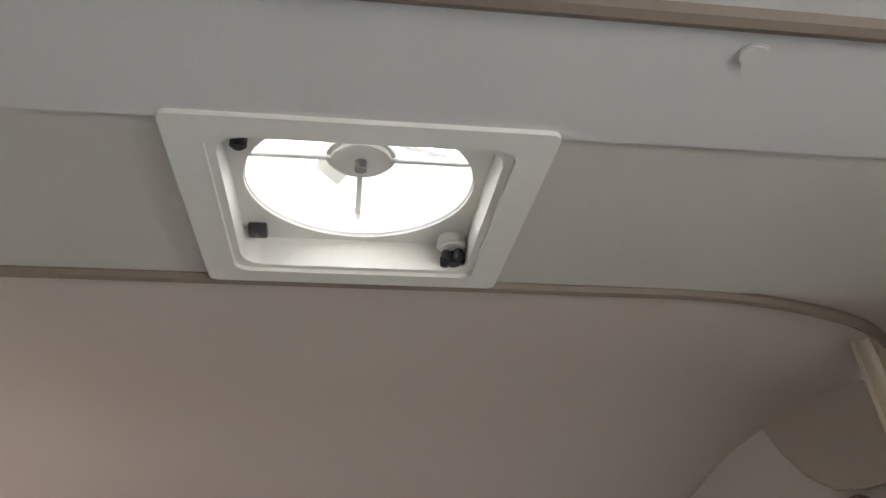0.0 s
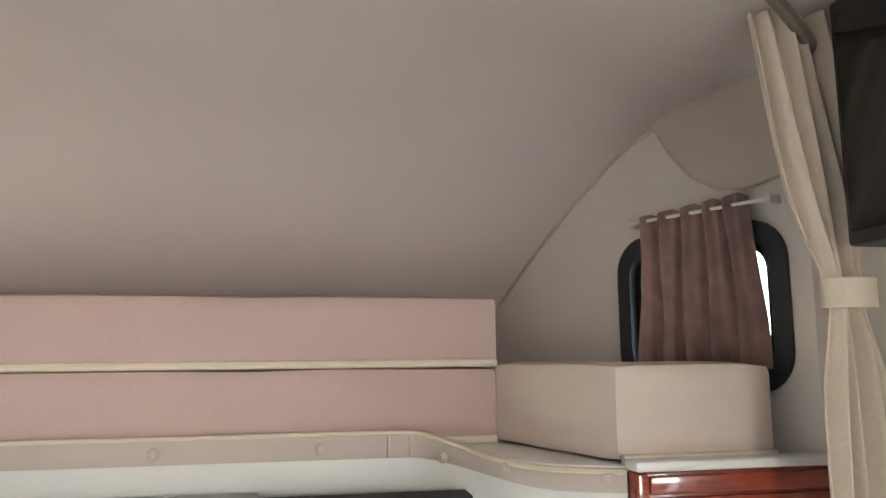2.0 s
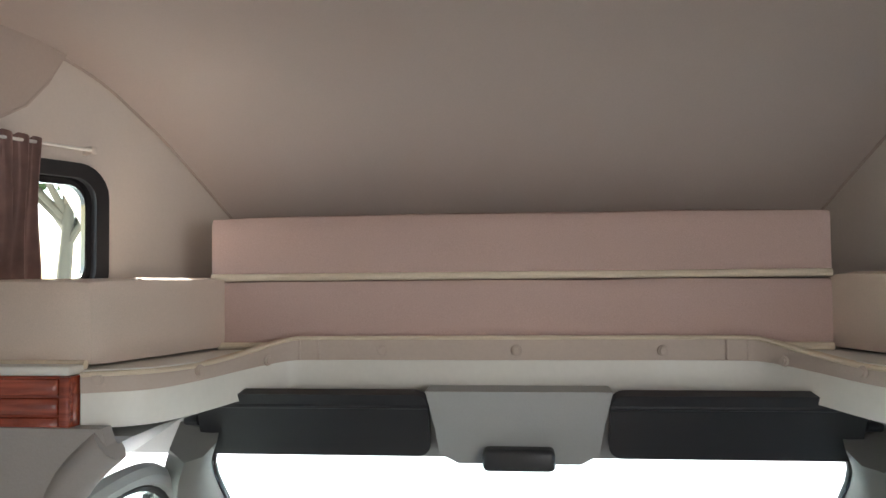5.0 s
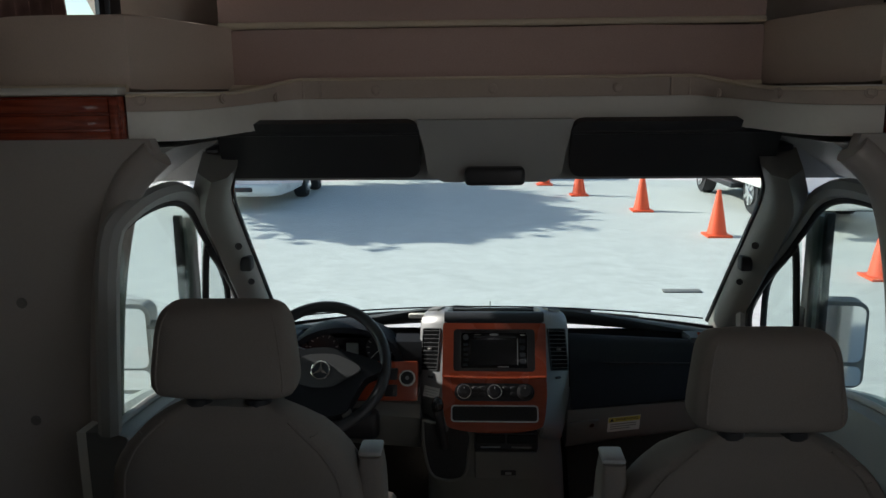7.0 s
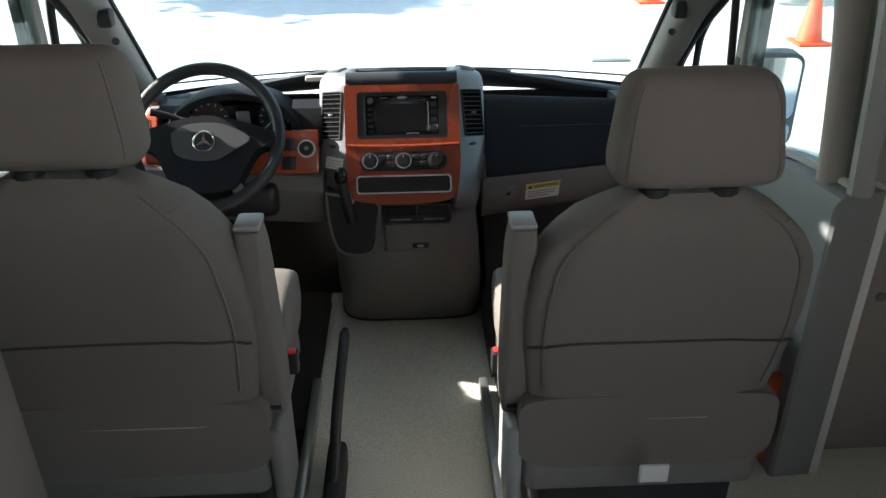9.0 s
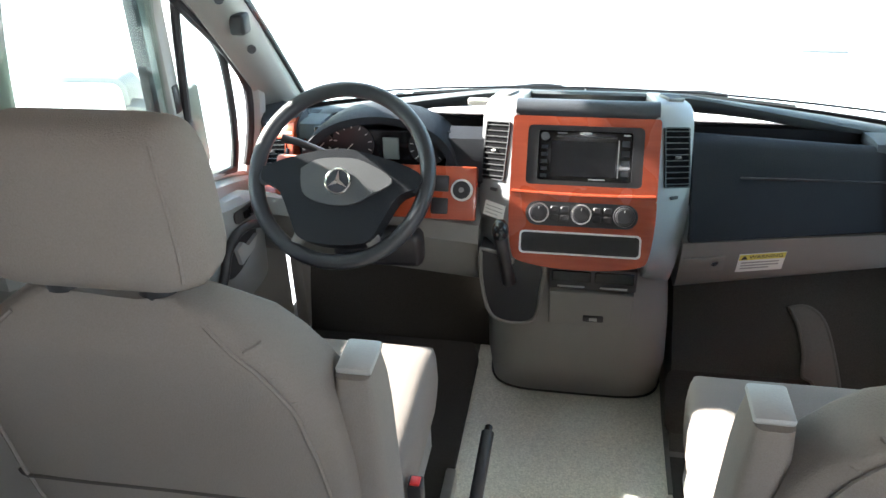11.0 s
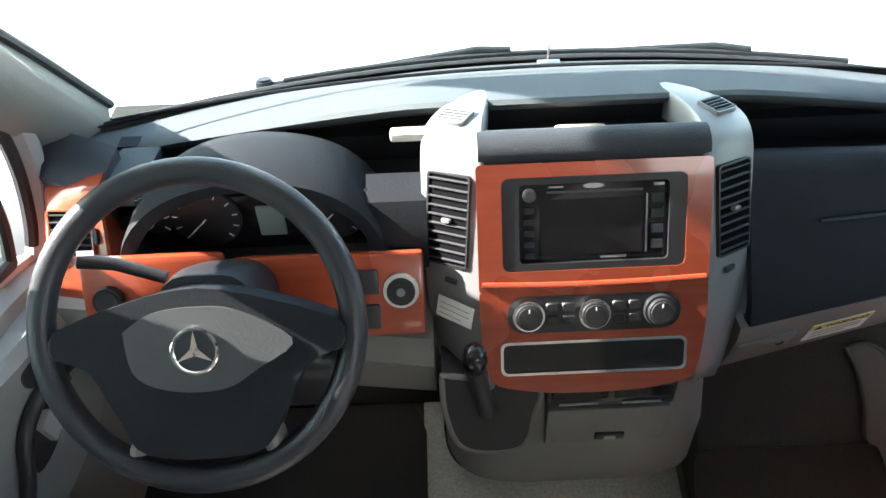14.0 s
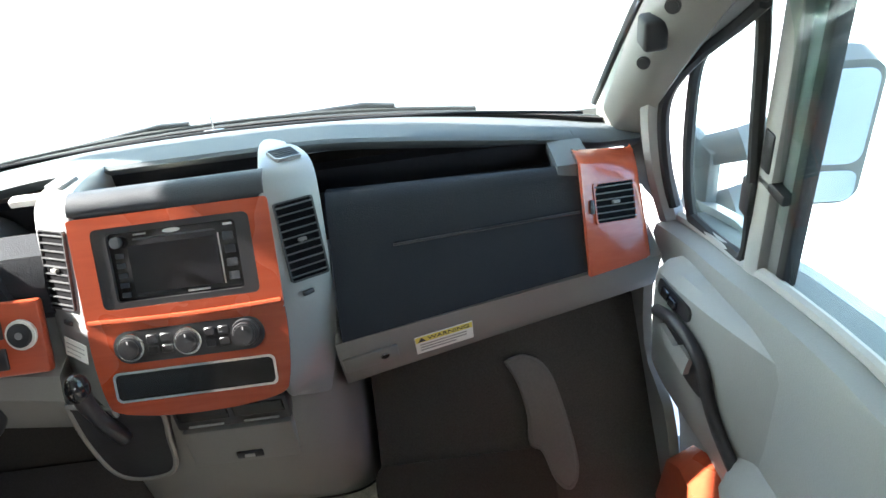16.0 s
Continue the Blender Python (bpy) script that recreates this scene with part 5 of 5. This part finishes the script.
seat(-1)
sr = seat(1)
part("tag", box((0.43, -1.012, 0.285), (0.485, -1.004, 0.325), 0.002, 1), PAPER, sr, "white paper tag")
hbk = thing("handbrake", "black handbrake lever beside the driver seat", "handbrake", (-0.165, -0.70, 0.0))
part("lever", tube(spline([(-0.168, -0.78, 0.06), (-0.165, -0.62, 0.15), (-0.157, -0.50, 0.215), (-0.153, -0.42, 0.245)], 12), 0.013, 12), BLACK, hbk)
part("button", cyl((-0.1525, -0.412, 0.248), (0.04, 0.9, 0.35), 0.008, 0.014, None, 14, 0.002), BLACKG, hbk)
part("boot", box((-0.19, -0.84, 0.0), (-0.145, -0.62, 0.08), 0.015, 3), RUBBER, hbk)

# floor mats
for s in (1, -1):
    poly = [(0.245, -0.50), (0.245, 0.12), (0.27, 0.19), (0.74, 0.19), (0.785, 0.14), (0.785, -0.50)]
    bm = slab([(s * x, min(y, -0.19) if s > 0 else y) for x, y in poly], 0.0, 0.012)
    fm = whole("floor_mat", bm, MAT_D, "dark brown ribbed floor mat in the footwell", "floor mat", "floor mats")
TOE = 1.019
whole("wall_toe_slope", prism([(0.246, 0.235, 0.0), (0.246, 0.235, 0.42), (0.246, 0.09, 0.273), (0.246, -0.12, 0.059), (0.246, -0.185, 0.0)], (0, 0, 0), (0.535, 0, 0)), FLOORD, "dark carpeted slope of the passenger footwell", "wall", kind="structure")
bm = prism([(x, y, 0.263 + TOE * (y - 0.08)) for x, y in rounded(0.345, 0.105, 0.02, 4, 0.405, -0.088)], (0, -0.007, 0.007), (0, 0.004, -0.004))
whole("toe_mat", bm, MAT_D, "dark brown mat lying on the footwell slope", "floor mat")
gp = [(p.x, p.y, 0.263 + TOE * (p.y - 0.08)) for p in spline([(0.512, 0.084, 0), (0.552, 0.088, 0), (0.588, 0.068, 0), (0.608, 0.020, 0), (0.622, -0.060, 0), (0.605, -0.092, 0), (0.580, -0.080, 0), (0.562, -0.040, 0), (0.540, -0.028, 0), (0.543, 0.010, 0), (0.532, 0.055, 0), (0.512, 0.084, 0)], 44)][:-1]
gd = thing("footwell_guard", "grey scuffed guard panel on the footwell slope", "panel", (0.57, 0.0, 0.18))
part("panel", prism(gp, (0, -0.012, 0.012), (0, 0.003, -0.003)), GUARD, gd)
part("edge_bead", tube([Vector(p) + Vector((0, -0.012, 0.012)) for p in gp], 0.004, 8, closed=True), GUARD, gd)
bm = loft([[(0.235, y, z), (0.285, y + 0.01, z)] for y, z in ((-0.30, 0.008), (-0.05, 0.016), (0.08, 0.05), (0.18, 0.16))], closed=False)
whole("footwell_edge", thick(bm, 0.006), GUARD, "grey plastic edge beside the console", "trim")

# ---- cab doors ----
def door(s):
    swing = Matrix.Translation((0.86, 0.13, 0)) @ Matrix.Rotation(radians(3.5 if s > 0 else 0), 4, "Z") @ Matrix.Translation((-0.86, -0.13, 0))
    place = swing if s > 0 else MIR
    lab = ("grey passenger door standing slightly open, with its window" if s > 0 else "closed grey driver door with its window")
    d = thing("cab_door", lab, "door", tuple(place @ Vector((0.88, -0.3, 0))), "cab doors")

    def put(name, bm, material, parent=d, label=""):
        bm.transform(place)
        return part(name, bm, material, parent, label)

    sill = [(p.x, p.y) for p in spline([(0.130, 0.535, 0), (0.0, 0.583, 0), (-0.12, 0.618, 0), (-0.25, 0.660, 0), (-0.46, 0.710, 0), (-0.72, 0.730, 0)], 14)]
    ahead = 0.0 if s > 0 else 0.095
    front = [(p.x + ahead * min(max((0.535 - p.y) / 0.12, 0), 1), p.y) for p in spline([(0.130, 0.535, 0), (0.080, 0.510, 0), (0.035, 0.46, 0), (0.02, 0.38, 0), (-0.02, 0.30, 0), (-0.07, 0.20, 0), (-0.10, 0.0, 0)], 12)]
    poly = [(0.845, y, z) for y, z in sill] + [(0.845, -0.72, 0.0)] + [(0.845, y, z) for y, z in front[::-1][:-1]]
    inset = [(0.803, y * 0.985 - 0.004, z * 0.955) for _, y, z in poly]
    put("inner_panel", loft([inset, [(0.810, y, z * 0.985) for _, y, z in poly], poly, [(0.90, y, z) for _, y, z in poly]]), DOORG, d, "light grey moulded door panel")
    rows = []
    for y, x, z0, z1 in ((0.016, 0.815, 0.365, 0.515), (0.008, 0.778, 0.340, 0.540), (-0.012, 0.757, 0.325, 0.556), (-0.05, 0.754, 0.315, 0.568), (-0.10, 0.758, 0.31, 0.578), (-0.17, 0.769, 0.30, 0.592), (-0.25, 0.784, 0.29, 0.61), (-0.33, 0.803, 0.28, 0.625)):
        rows.append([(0.842, y, z1 + 0.006), (x + 0.02, y, z1), (x + 0.004, y, z1 - 0.015), (x, y, z1 - 0.04), (x, y, (z0 + z1) / 2), (x + 0.004, y, z0 + 0.02), (x + 0.02, y, z0), (0.842, y, z0)])
    tracks = [spline([r_[k] for r_ in rows], 30) for k in range(8)]
    put("front_moulding", loft([[tracks[k][i] for k in range(8)] for i in range(30)]), DOORG, d)
    put("outer_skin", prism([(0.901, p[1] + (0.04 if p[1] > -0.05 else 0), p[2]) for p in poly], (0, 0, 0), (0.02, 0, 0)), SHELL)
    put("sill_bead", tube([(0.848, y, z + 0.003) for y, z in sill], 0.010, 8), GREYL)
    # raised armrest moulding, handle recess, switches, lower cherry pocket
    put("armrest", loft([[(0.806 - dx, y, z) for dx, z in ((0.0, zt + 0.02), (dd * 0.7, zt), (dd, zt - 0.03), (dd * 0.8, zt - 0.09), (0.0, zt - 0.14))] for y, zt, dd in ((-0.27, 0.36, 0.012), (-0.31, 0.385, 0.05), (-0.40, 0.395, 0.075), (-0.55, 0.395, 0.075), (-0.66, 0.39, 0.06))]), DOORG, d)
    def on(y, z, lift=0.0):
        """A point on the moulding round the handle."""
        u_ = -y
        x = float(np.interp(u_, (0.012, 0.05, 0.10, 0.17, 0.25, 0.33), (0.757, 0.754, 0.758, 0.769, 0.784, 0.803)))
        top = float(np.interp(u_, (0.012, 0.05, 0.10, 0.17, 0.25, 0.33), (0.556, 0.568, 0.578, 0.592, 0.61, 0.625)))
        return Vector((x + float(np.interp(top - z, (0.0, 0.015, 0.04), (0.02, 0.004, 0.0))) - lift, y, z))

    def plate(outline, d0, d1):
        return loft([[on(y, z, d0) for y, z in outline], [on(y, z, d1) for y, z in outline]])

    rec = [(p.x, p.y) for p in spline([(-0.058, 0.492, 0), (-0.085, 0.448, 0), (-0.155, 0.418, 0), (-0.200, 0.425, 0), (-0.182, 0.490, 0), (-0.150, 0.512, 0), (-0.095, 0.510, 0), (-0.058, 0.492, 0)], 28)][:-1]
    put("handle_recess", plate(rec, -0.004, 0.0025), BLACK)
    put("door_handle", plate([(-0.075, 0.478), (-0.098, 0.452), (-0.155, 0.436), (-0.165, 0.480), (-0.140, 0.488), (-0.122, 0.470)], 0.0025, 0.012), GREYL, d, "pale grey lever handle")
    put("pull_bar", tube([on(y, z, 0.010) for y, z in ((p.x, p.y) for p in spline([(-0.060, 0.495, 0), (-0.105, 0.514, 0), (-0.160, 0.515, 0), (-0.198, 0.490, 0), (-0.222, 0.445, 0), (-0.250, 0.410, 0), (-0.295, 0.370, 0), (-0.330, 0.345, 0)], 26))], 0.011, 10), BLACK, d, "black pull handle")
    put("switch_plate", plate([(p[0], p[1] + 0.10 * (-0.090 - p[0])) for p in rounded(0.105, 0.030, 0.014, 4, -0.090, 0.540)], -0.004, 0.004), BLACK)
    for y in (-0.072, -0.098):
        put("switch", plate([(y - 0.010, 0.533), (y + 0.010, 0.531), (y + 0.010, 0.546), (y - 0.010, 0.548)], 0.004, 0.009), BLACKG)
    put("door_pocket", loft([[(0.806 - dx, y, z) for dx, z in ((0.0, 0.27 - zz), (0.05, 0.24 - zz), (0.065, 0.14 - zz), (0.05, 0.03), (0.0, 0.02))] for y, zz in ((-0.13, 0.05), (-0.18, 0.01), (-0.4, 0.0), (-0.68, 0.0))]), REDD, d, "cherry door pocket")
    # window frame: front slope, top, rear post; quarter-light divider
    fr = [(0.840, 0.132, 0.535), (0.822, 0.160, 0.62), (0.808, 0.168, 0.72), (0.803, 0.150, 0.80), (0.800, 0.060, 0.897), (0.797, -0.086, 1.014), (0.794, -0.18, 1.095), (0.788, -0.30, 1.190), (0.786, -0.45, 1.225), (0.792, -0.66, 1.205), (0.812, -0.72, 1.12), (0.845, -0.72, 0.73)]
    put("window_frame", tube(spline(fr, 40), 0.024, 8), GREYL, d, "light grey window frame")
    put("window_seal", tube([p + Vector((0.008, -0.026 if i < 20 else 0.0, -0.012 if i < 20 else -0.026)) for i, p in enumerate(spline(fr, 40))][2:36], 0.011, 8), RUBBER)
    put("divider", box((0.838, -0.172, 0.60), (0.870, -0.132, 1.12), 0.006, 2, Matrix.Translation((0, 0, 0))), GREYL)
    put("glass_channel", box((0.852, -0.200, 0.62), (0.872, -0.174, 1.12), 0.003, 2), SILVER)
    put("glass_channel_seal", box((0.850, -0.220, 0.62), (0.872, -0.201, 1.13), 0.003, 2), RUBBER)
    put("quarter_seal", tube(spline([(0.848, 0.068, 0.575), (0.844, 0.090, 0.64), (0.840, 0.094, 0.73), (0.834, 0.076, 0.850), (0.826, 0.015, 0.925), (0.820, -0.055, 0.985), (0.818, -0.118, 1.03), (0.832, -0.127, 0.85), (0.846, -0.127, 0.650), (0.849, -0.08, 0.612), (0.849, 0.0, 0.588), (0.848, 0.068, 0.575)], 60), 0.010, 8), RUBBER)
    put("divider_clip", box((0.835, -0.165, 0.80), (0.848, -0.140, 0.86), 0.004, 2), BLACK)
    put("divider_strap", box((0.838, -0.205, 0.775), (0.878, -0.128, 0.792), 0.004, 2), BLACK)
    put("divider_knob", box((0.828, -0.140, 0.715), (0.846, -0.112, 0.775), 0.006, 2), BLACK)
    g = put("window_glass", prism([(0.862, -0.14, 0.60), (0.835, -0.13, 1.10), (0.822, -0.25, 1.16), (0.81, -0.36, 1.215), (0.808, -0.66, 1.215), (0.85, -0.72, 0.72), (0.86, -0.3, 0.645)], (0, 0, 0), (0.004, 0, 0)), GLASST)
    g.visible_shadow = False
    g = put("quarter_glass", prism([(0.853, 0.08, 0.57), (0.846, 0.10, 0.70), (0.838, 0.075, 0.87), (0.824, -0.13, 1.07), (0.862, -0.13, 0.61)], (0, 0, 0), (0.004, 0, 0)), GLASST)
    g.visible_shadow = False
    # outside mirror on two arms
    mx, my = (1.110 if s > 0 else 1.175), (0.13 if s > 0 else 0.05)
    mm = Matrix.Translation((mx, my, 0.650 if s > 0 else 0.655)) @ Matrix.Rotation(radians(90), 4, "X") @ Matrix.Rotation(radians(-12 if s > 0 else -2), 4, "Y")
    hs = put("mirror_housing", slab(rounded(0.150 if s > 0 else 0.185, 0.285 if s > 0 else 0.30, 0.035, 5), -0.07, -0.004, mm, 0.012), GREY if s > 0 else GREYL, d, "grey mirror housing" if s > 0 else "pale mirror housing")
    put("mirror_glass", slab(rounded(0.130 if s > 0 else 0.162, 0.185 if s > 0 else 0.198, 0.025, 5, 0, 0.038), -0.004, 0.002, mm), MIRROR, hs)
    put("wide_mirror_glass", slab(rounded(0.130 if s > 0 else 0.162, 0.066, 0.02, 5, 0, -0.101), -0.004, 0.002, mm), MIRROR, hs)
    for z in ((0.670, 0.545) if s > 0 else (0.735, 0.60)):
        if s > 0:
            put("mirror_arm", tube([(0.91, 0.190, z - 0.045), (0.95, 0.125, z), (mx - 0.03, my + 0.03, z)], 0.034, 10, flat=0.55), GREYL, d)
        else:
            put("mirror_arm", tube([(0.90, 0.02, z - 0.02), (0.97, 0.055, z), (mx - 0.04, my + 0.025, z)], 0.017, 8, flat=0.7), GREY, d)
    if s > 0:
        put("mirror_foot", box((0.903, 0.14, 0.47), (0.930, 0.25, 0.65), 0.012, 2), GREYL)
    else:
        put("mirror_foot", box((0.895, -0.03, 0.60), (0.925, 0.06, 0.80), 0.012, 2), GREY)
    return d


door(1)
door(-1)

whole("fender_side", box((-0.955, -0.20, -0.20), (-0.928, 0.46, 0.56), 0.008), SHELL, "white body side in front of the driver door", "body side", kind="structure")

# ---- wipers ----
for x0, x1, xm in ((-0.34, 0.10, -0.12), (0.06, 0.52, 0.30)):
    wp = thing("windscreen_wiper", "black wiper resting at the foot of the windscreen", "wiper", (x0, 0.44, 0.68), "wipers")
    off = Vector((0, 0.020, 0.006))
    part("blade", tube([ws(x)[0] + off for x in np.linspace(x0 - 0.12, x1, 10)], 0.006, 8), RUBBER, wp)
    part("arm", tube([ws(x0 - 0.16)[0] + Vector((0, 0.05, -0.015)), ws(xm)[0] + off + Vector((0, 0.008, 0.009)), ws(xm + 0.06)[0] + off + Vector((0, 0.004, 0.006))], 0.007, 8), BLACK, wp)
    part("pivot", cyl(ws(x0 - 0.16)[0] + Vector((0, 0.05, -0.015)), (0, 0.2, 1), 0.016, 0.03, None, 16, 0.004), BLACK, wp)
clip = thing("vin_clip", "small metal clip at the middle of the windscreen foot", "clip", (0.0, 0.40, 0.68))
part("plate", box((-0.020, 0.388, 0.684), (0.020, 0.402, 0.692), 0.002), STEEL, clip)
part("pin", tube([(0.0, 0.402, 0.688), (0.0, 0.404, 0.722)], 0.002, 6), STEEL, clip)

# ---- outside ----
def cone(x, y, h=0.71):
    c = thing("traffic_cone", "orange traffic cone standing on the asphalt", "traffic cone", (x, y, GZ), "traffic cones")
    part("base", box((x - 0.19, y - 0.19, GZ), (x + 0.19, y + 0.19, GZ + 0.035), 0.012, 2), ORANGE, c)
    prof = [(0.150, 0.036), (0.145, 0.05), (0.030, h - 0.01), (0.022, h)]
    part("body", loft([[(x + r_ * math.cos(a), y + r_ * math.sin(a), GZ + z) for a in np.linspace(0, math.tau, 25)[:-1]] for r_, z in prof]), ORANGE, c)
    return c


for x, y in ((3.59, 9.6), (2.97, 12.15), (2.10, 14.4), (1.52, 16.3), (0.77, 19.1), (4.68, 6.85), (-0.2, 22.5)):
    cone(x, y)


def road_wheel(parent, x, y, r_, axis=(1, 0, 0)):
    ty = part("tyre", cyl((x, y, GZ + r_), axis, r_, 0.25, None, 36, 0.03), RUBBER, parent)
    sd = -1 if x > 0 else 1
    part("rim", cyl((x + sd * 0.06, y, GZ + r_), axis, r_ * 0.62, 0.17, None, 32, 0.02), STEEL, ty)
    for k in range(6):
        a = k * math.tau / 6
        part("spoke", box((-0.01, -0.035, 0.05), (0.01, 0.035, r_ * 0.6), 0.006, 1, Matrix.Translation((x + sd * 0.155, y, GZ + r_)) @ Matrix.Rotation(a, 4, "X")), CHROME, ty)
    part("hub_cap", cyl((x + sd * 0.15, y, GZ + r_), axis, 0.06, 0.05, None, 18, 0.008), CHROME, ty)


# pickup on the right, its flank along the lane
tr = thing("pickup_truck", "white pickup truck parked beyond the cones", "truck", (5.6, 13.2, GZ))
part("bed", box((4.75, 13.0, GZ + 0.62), (6.6, 15.8, GZ + 1.35), 0.06, 3), SHELL, tr)
part("cabin", loft([[(x, y, GZ + z) for x, y in ((4.72 + e, 10.4 + e * 2), (6.63 - e, 10.4 + e * 2), (6.63 - e, 13.0 - e), (4.72 + e, 13.0 - e))] for z, e in ((0.55, 0.0), (1.15, 0.0), (1.85, 0.22), (1.9, 0.3))]), SHELL, tr)
part("running_board", box((4.62, 12.3, GZ + 0.40), (4.85, 15.2, GZ + 0.50), 0.02, 2), BLACK, tr)
part("bonnet", box((4.72, 9.6, GZ + 0.55), (6.63, 11.0, GZ + 1.12), 0.1, 3), SHELL, tr)
part("bumper", box((4.7, 9.3, GZ + 0.42), (6.65, 9.62, GZ + 0.70), 0.05, 3), CHROME, tr)
part("underbody", box((5.0, 10.0, GZ + 0.30), (6.4, 15.5, GZ + 0.60), 0.05, 2), RUBBER, tr)
for y in (11.75, 14.9):
    road_wheel(tr, 4.92, y, 0.40)
    road_wheel(tr, 6.45, y, 0.40)
part("side_window", box((4.80, 11.4, GZ + 1.20), (4.84, 12.8, GZ + 1.7), 0.02, 2), SCREEN, tr)

# sedan nose on the left
cr = thing("parked_car", "white car parked nose-on at the far lane", "car", (-5.0, 14.5, GZ))
part("body", loft([[(x, y, GZ + z) for x, z in ((-6.0 + e, 0.28), (-4.05 - e, 0.28), (-3.98 - e, 0.5), (-4.05 - e, 0.85 - e * 0.6), (-4.35 - e, 0.98 - e), (-5.7 + e, 0.98 - e), (-6.0 + e, 0.85 - e * 0.6), (-6.07 + e, 0.5))] for y, e in ((13.2, 0.25), (13.35, 0.08), (14.0, 0.0), (17.2, 0.0), (17.5, 0.15))]), SHELL, cr)
part("bumper", box((-5.95, 13.05, GZ + 0.32), (-4.1, 13.4, GZ + 0.52), 0.06, 3), SHELL, cr)
part("grille", box((-5.5, 13.02, GZ + 0.38), (-4.55, 13.10, GZ + 0.47), 0.03, 2), BLACK, cr)
part("number_plate", box((-5.2, 13.14, GZ + 0.58), (-4.85, 13.18, GZ + 0.70), 0.01, 2), PAPER, cr)
for x in (-5.75, -4.3):
    part("headlight", box((x - 0.13, 13.16, GZ + 0.62), (x + 0.13, 13.30, GZ + 0.74), 0.03, 3), PAPER, cr)
part("glasshouse", loft([[(x, y, GZ + z) for x, y in ((-5.85 + e, 14.2 + e * 2), (-4.2 - e, 14.2 + e * 2), (-4.2 - e, 17.0 - e), (-5.85 + e, 17.0 - e))] for z, e in ((0.95, 0.0), (1.42, 0.22), (1.46, 0.3))]), SCREEN, cr)
for y in (15.3, 16.6):
    road_wheel(cr, -4.12, y, 0.33)
    road_wheel(cr, -5.92, y, 0.33)
cr.location = cr.location + Vector((0.25, -0.9, 0))
# a second, dark car further back, and a motorhome each side seen through the door windows
c2 = thing("parked_van", "white van parked behind the first car", "van", (-2.5, 19.0, GZ))
part("body", loft([[(x, y, GZ + z) for x, y in ((-4.2 + e, 18.0 + e), (0.3 - e, 18.0 + e), (0.3 - e, 20.0 - e), (-4.2 + e, 20.0 - e))] for z, e in ((0.30, 0.06), (0.45, 0.0), (1.1, 0.0), (2.2, 0.12))]), SHELL, c2)
for x in (-3.4, -0.5):
    road_wheel(c2, x, 18.05, 0.34, (0, 1, 0))
for nm, x, y, lab in (("motorhome", 9.6, 9.5, "white motorhome parked across the lot"), ("motorhome", -17.5, 9.0, "white motorhome parked on the driver side of the lot")):
    mh = thing(nm, lab, "motorhome", (x, y, GZ), "motorhomes")
    part("body", box((x - 1.2, y - 3.6, GZ + 0.55), (x + 1.2, y + 3.0, GZ + 3.1), 0.12, 3), SHELL, mh)
    part("skirt", box((x - 1.18, y - 3.4, GZ + 0.25), (x + 1.18, y + 2.8, GZ + 0.60), 0.05, 2), GREY, mh)
    part("stripe", box((x - 1.215, y - 3.5, GZ + 1.0), (x + 1.215, y + 2.9, GZ + 1.25), 0.01, 1), GREYL, mh)
    for k in range(2):
        part("window", box((x - 1.22, y - 2.6 + k * 2.4, GZ + 1.6), (x + 1.22, y - 1.2 + k * 2.4, GZ + 2.3), 0.05, 2), SCREEN, mh)
    for yy in (-2.2, 2.0):
        road_wheel(mh, x - (1.1 if x > 0 else -1.1), y + yy, 0.38)
# tree added off to the side, placed so its shadow falls on the lane
TX, TY = -10.8, 15.4
tree = thing("shadow_caster_tree", "broad leafy tree added off to the side to cast the shadow on the parking lane", "tree", (TX, TY, GZ))
part("trunk", tube(spline([(TX, TY, GZ), (TX + 0.05, TY + 0.05, 1.2), (TX + 0.2, TY, 2.6), (TX + 0.3, TY - 0.05, 4.2)], 10), [0.26, 0.22, 0.2, 0.18, 0.17, 0.16, 0.15, 0.13, 0.11, 0.08], 12), BARK, tree)
for k in range(9):
    a = k * math.tau / 9
    part("limb", tube([(TX + 0.15, TY, 2.4 + 0.12 * k), (TX + 1.1 * math.cos(a), TY + 1.4 * math.sin(a), 3.8 + 0.1 * k), (TX + 2.0 * math.cos(a), TY + 2.6 * math.sin(a), 4.8 + 0.1 * k)], [0.10, 0.06, 0.025], 8), BARK, tree)
rng = random.Random(5)
verts, faces = [], []
for k in range(330):
    a, b = rng.random() * math.tau, rng.random()
    rr = b ** 0.5
    c = Vector((TX + 2.1 * rr * math.cos(a), TY + 3.3 * rr * math.sin(a), 5.1 + rng.uniform(-0.8, 0.9) * (1 - 0.7 * rr * rr)))
    for q in range(34):
        p = c + Vector((rng.gauss(0, 0.34), rng.gauss(0, 0.34), rng.gauss(0, 0.2)))
        u_ = Vector((rng.gauss(0, 1), rng.gauss(0, 1), rng.gauss(0, 0.6))).normalized()
        v_ = u_.orthogonal().normalized()
        i0 = len(verts)
        verts += [p - u_ * 0.17, p + v_ * 0.10, p + u_ * 0.17, p - v_ * 0.10]
        faces.append((i0, i0 + 1, i0 + 2, i0 + 3))
me = bpy.data.meshes.new("crown")
me.from_pydata([tuple(v) for v in verts], [], faces)
me.materials.append(LEAF)
crown = new("crown", me)
crown.parent = tree
crown.matrix_parent_inverse = tree.matrix_basis.inverted()
crown["kind"] = "stuff"
# scrap lying on the asphalt
whole("flat_scrap", box((2.0, 6.15, GZ), (2.42, 6.27, GZ + 0.02), 0.008, 2, I4), GREY, "grey flat scrap lying on the asphalt", "debris")
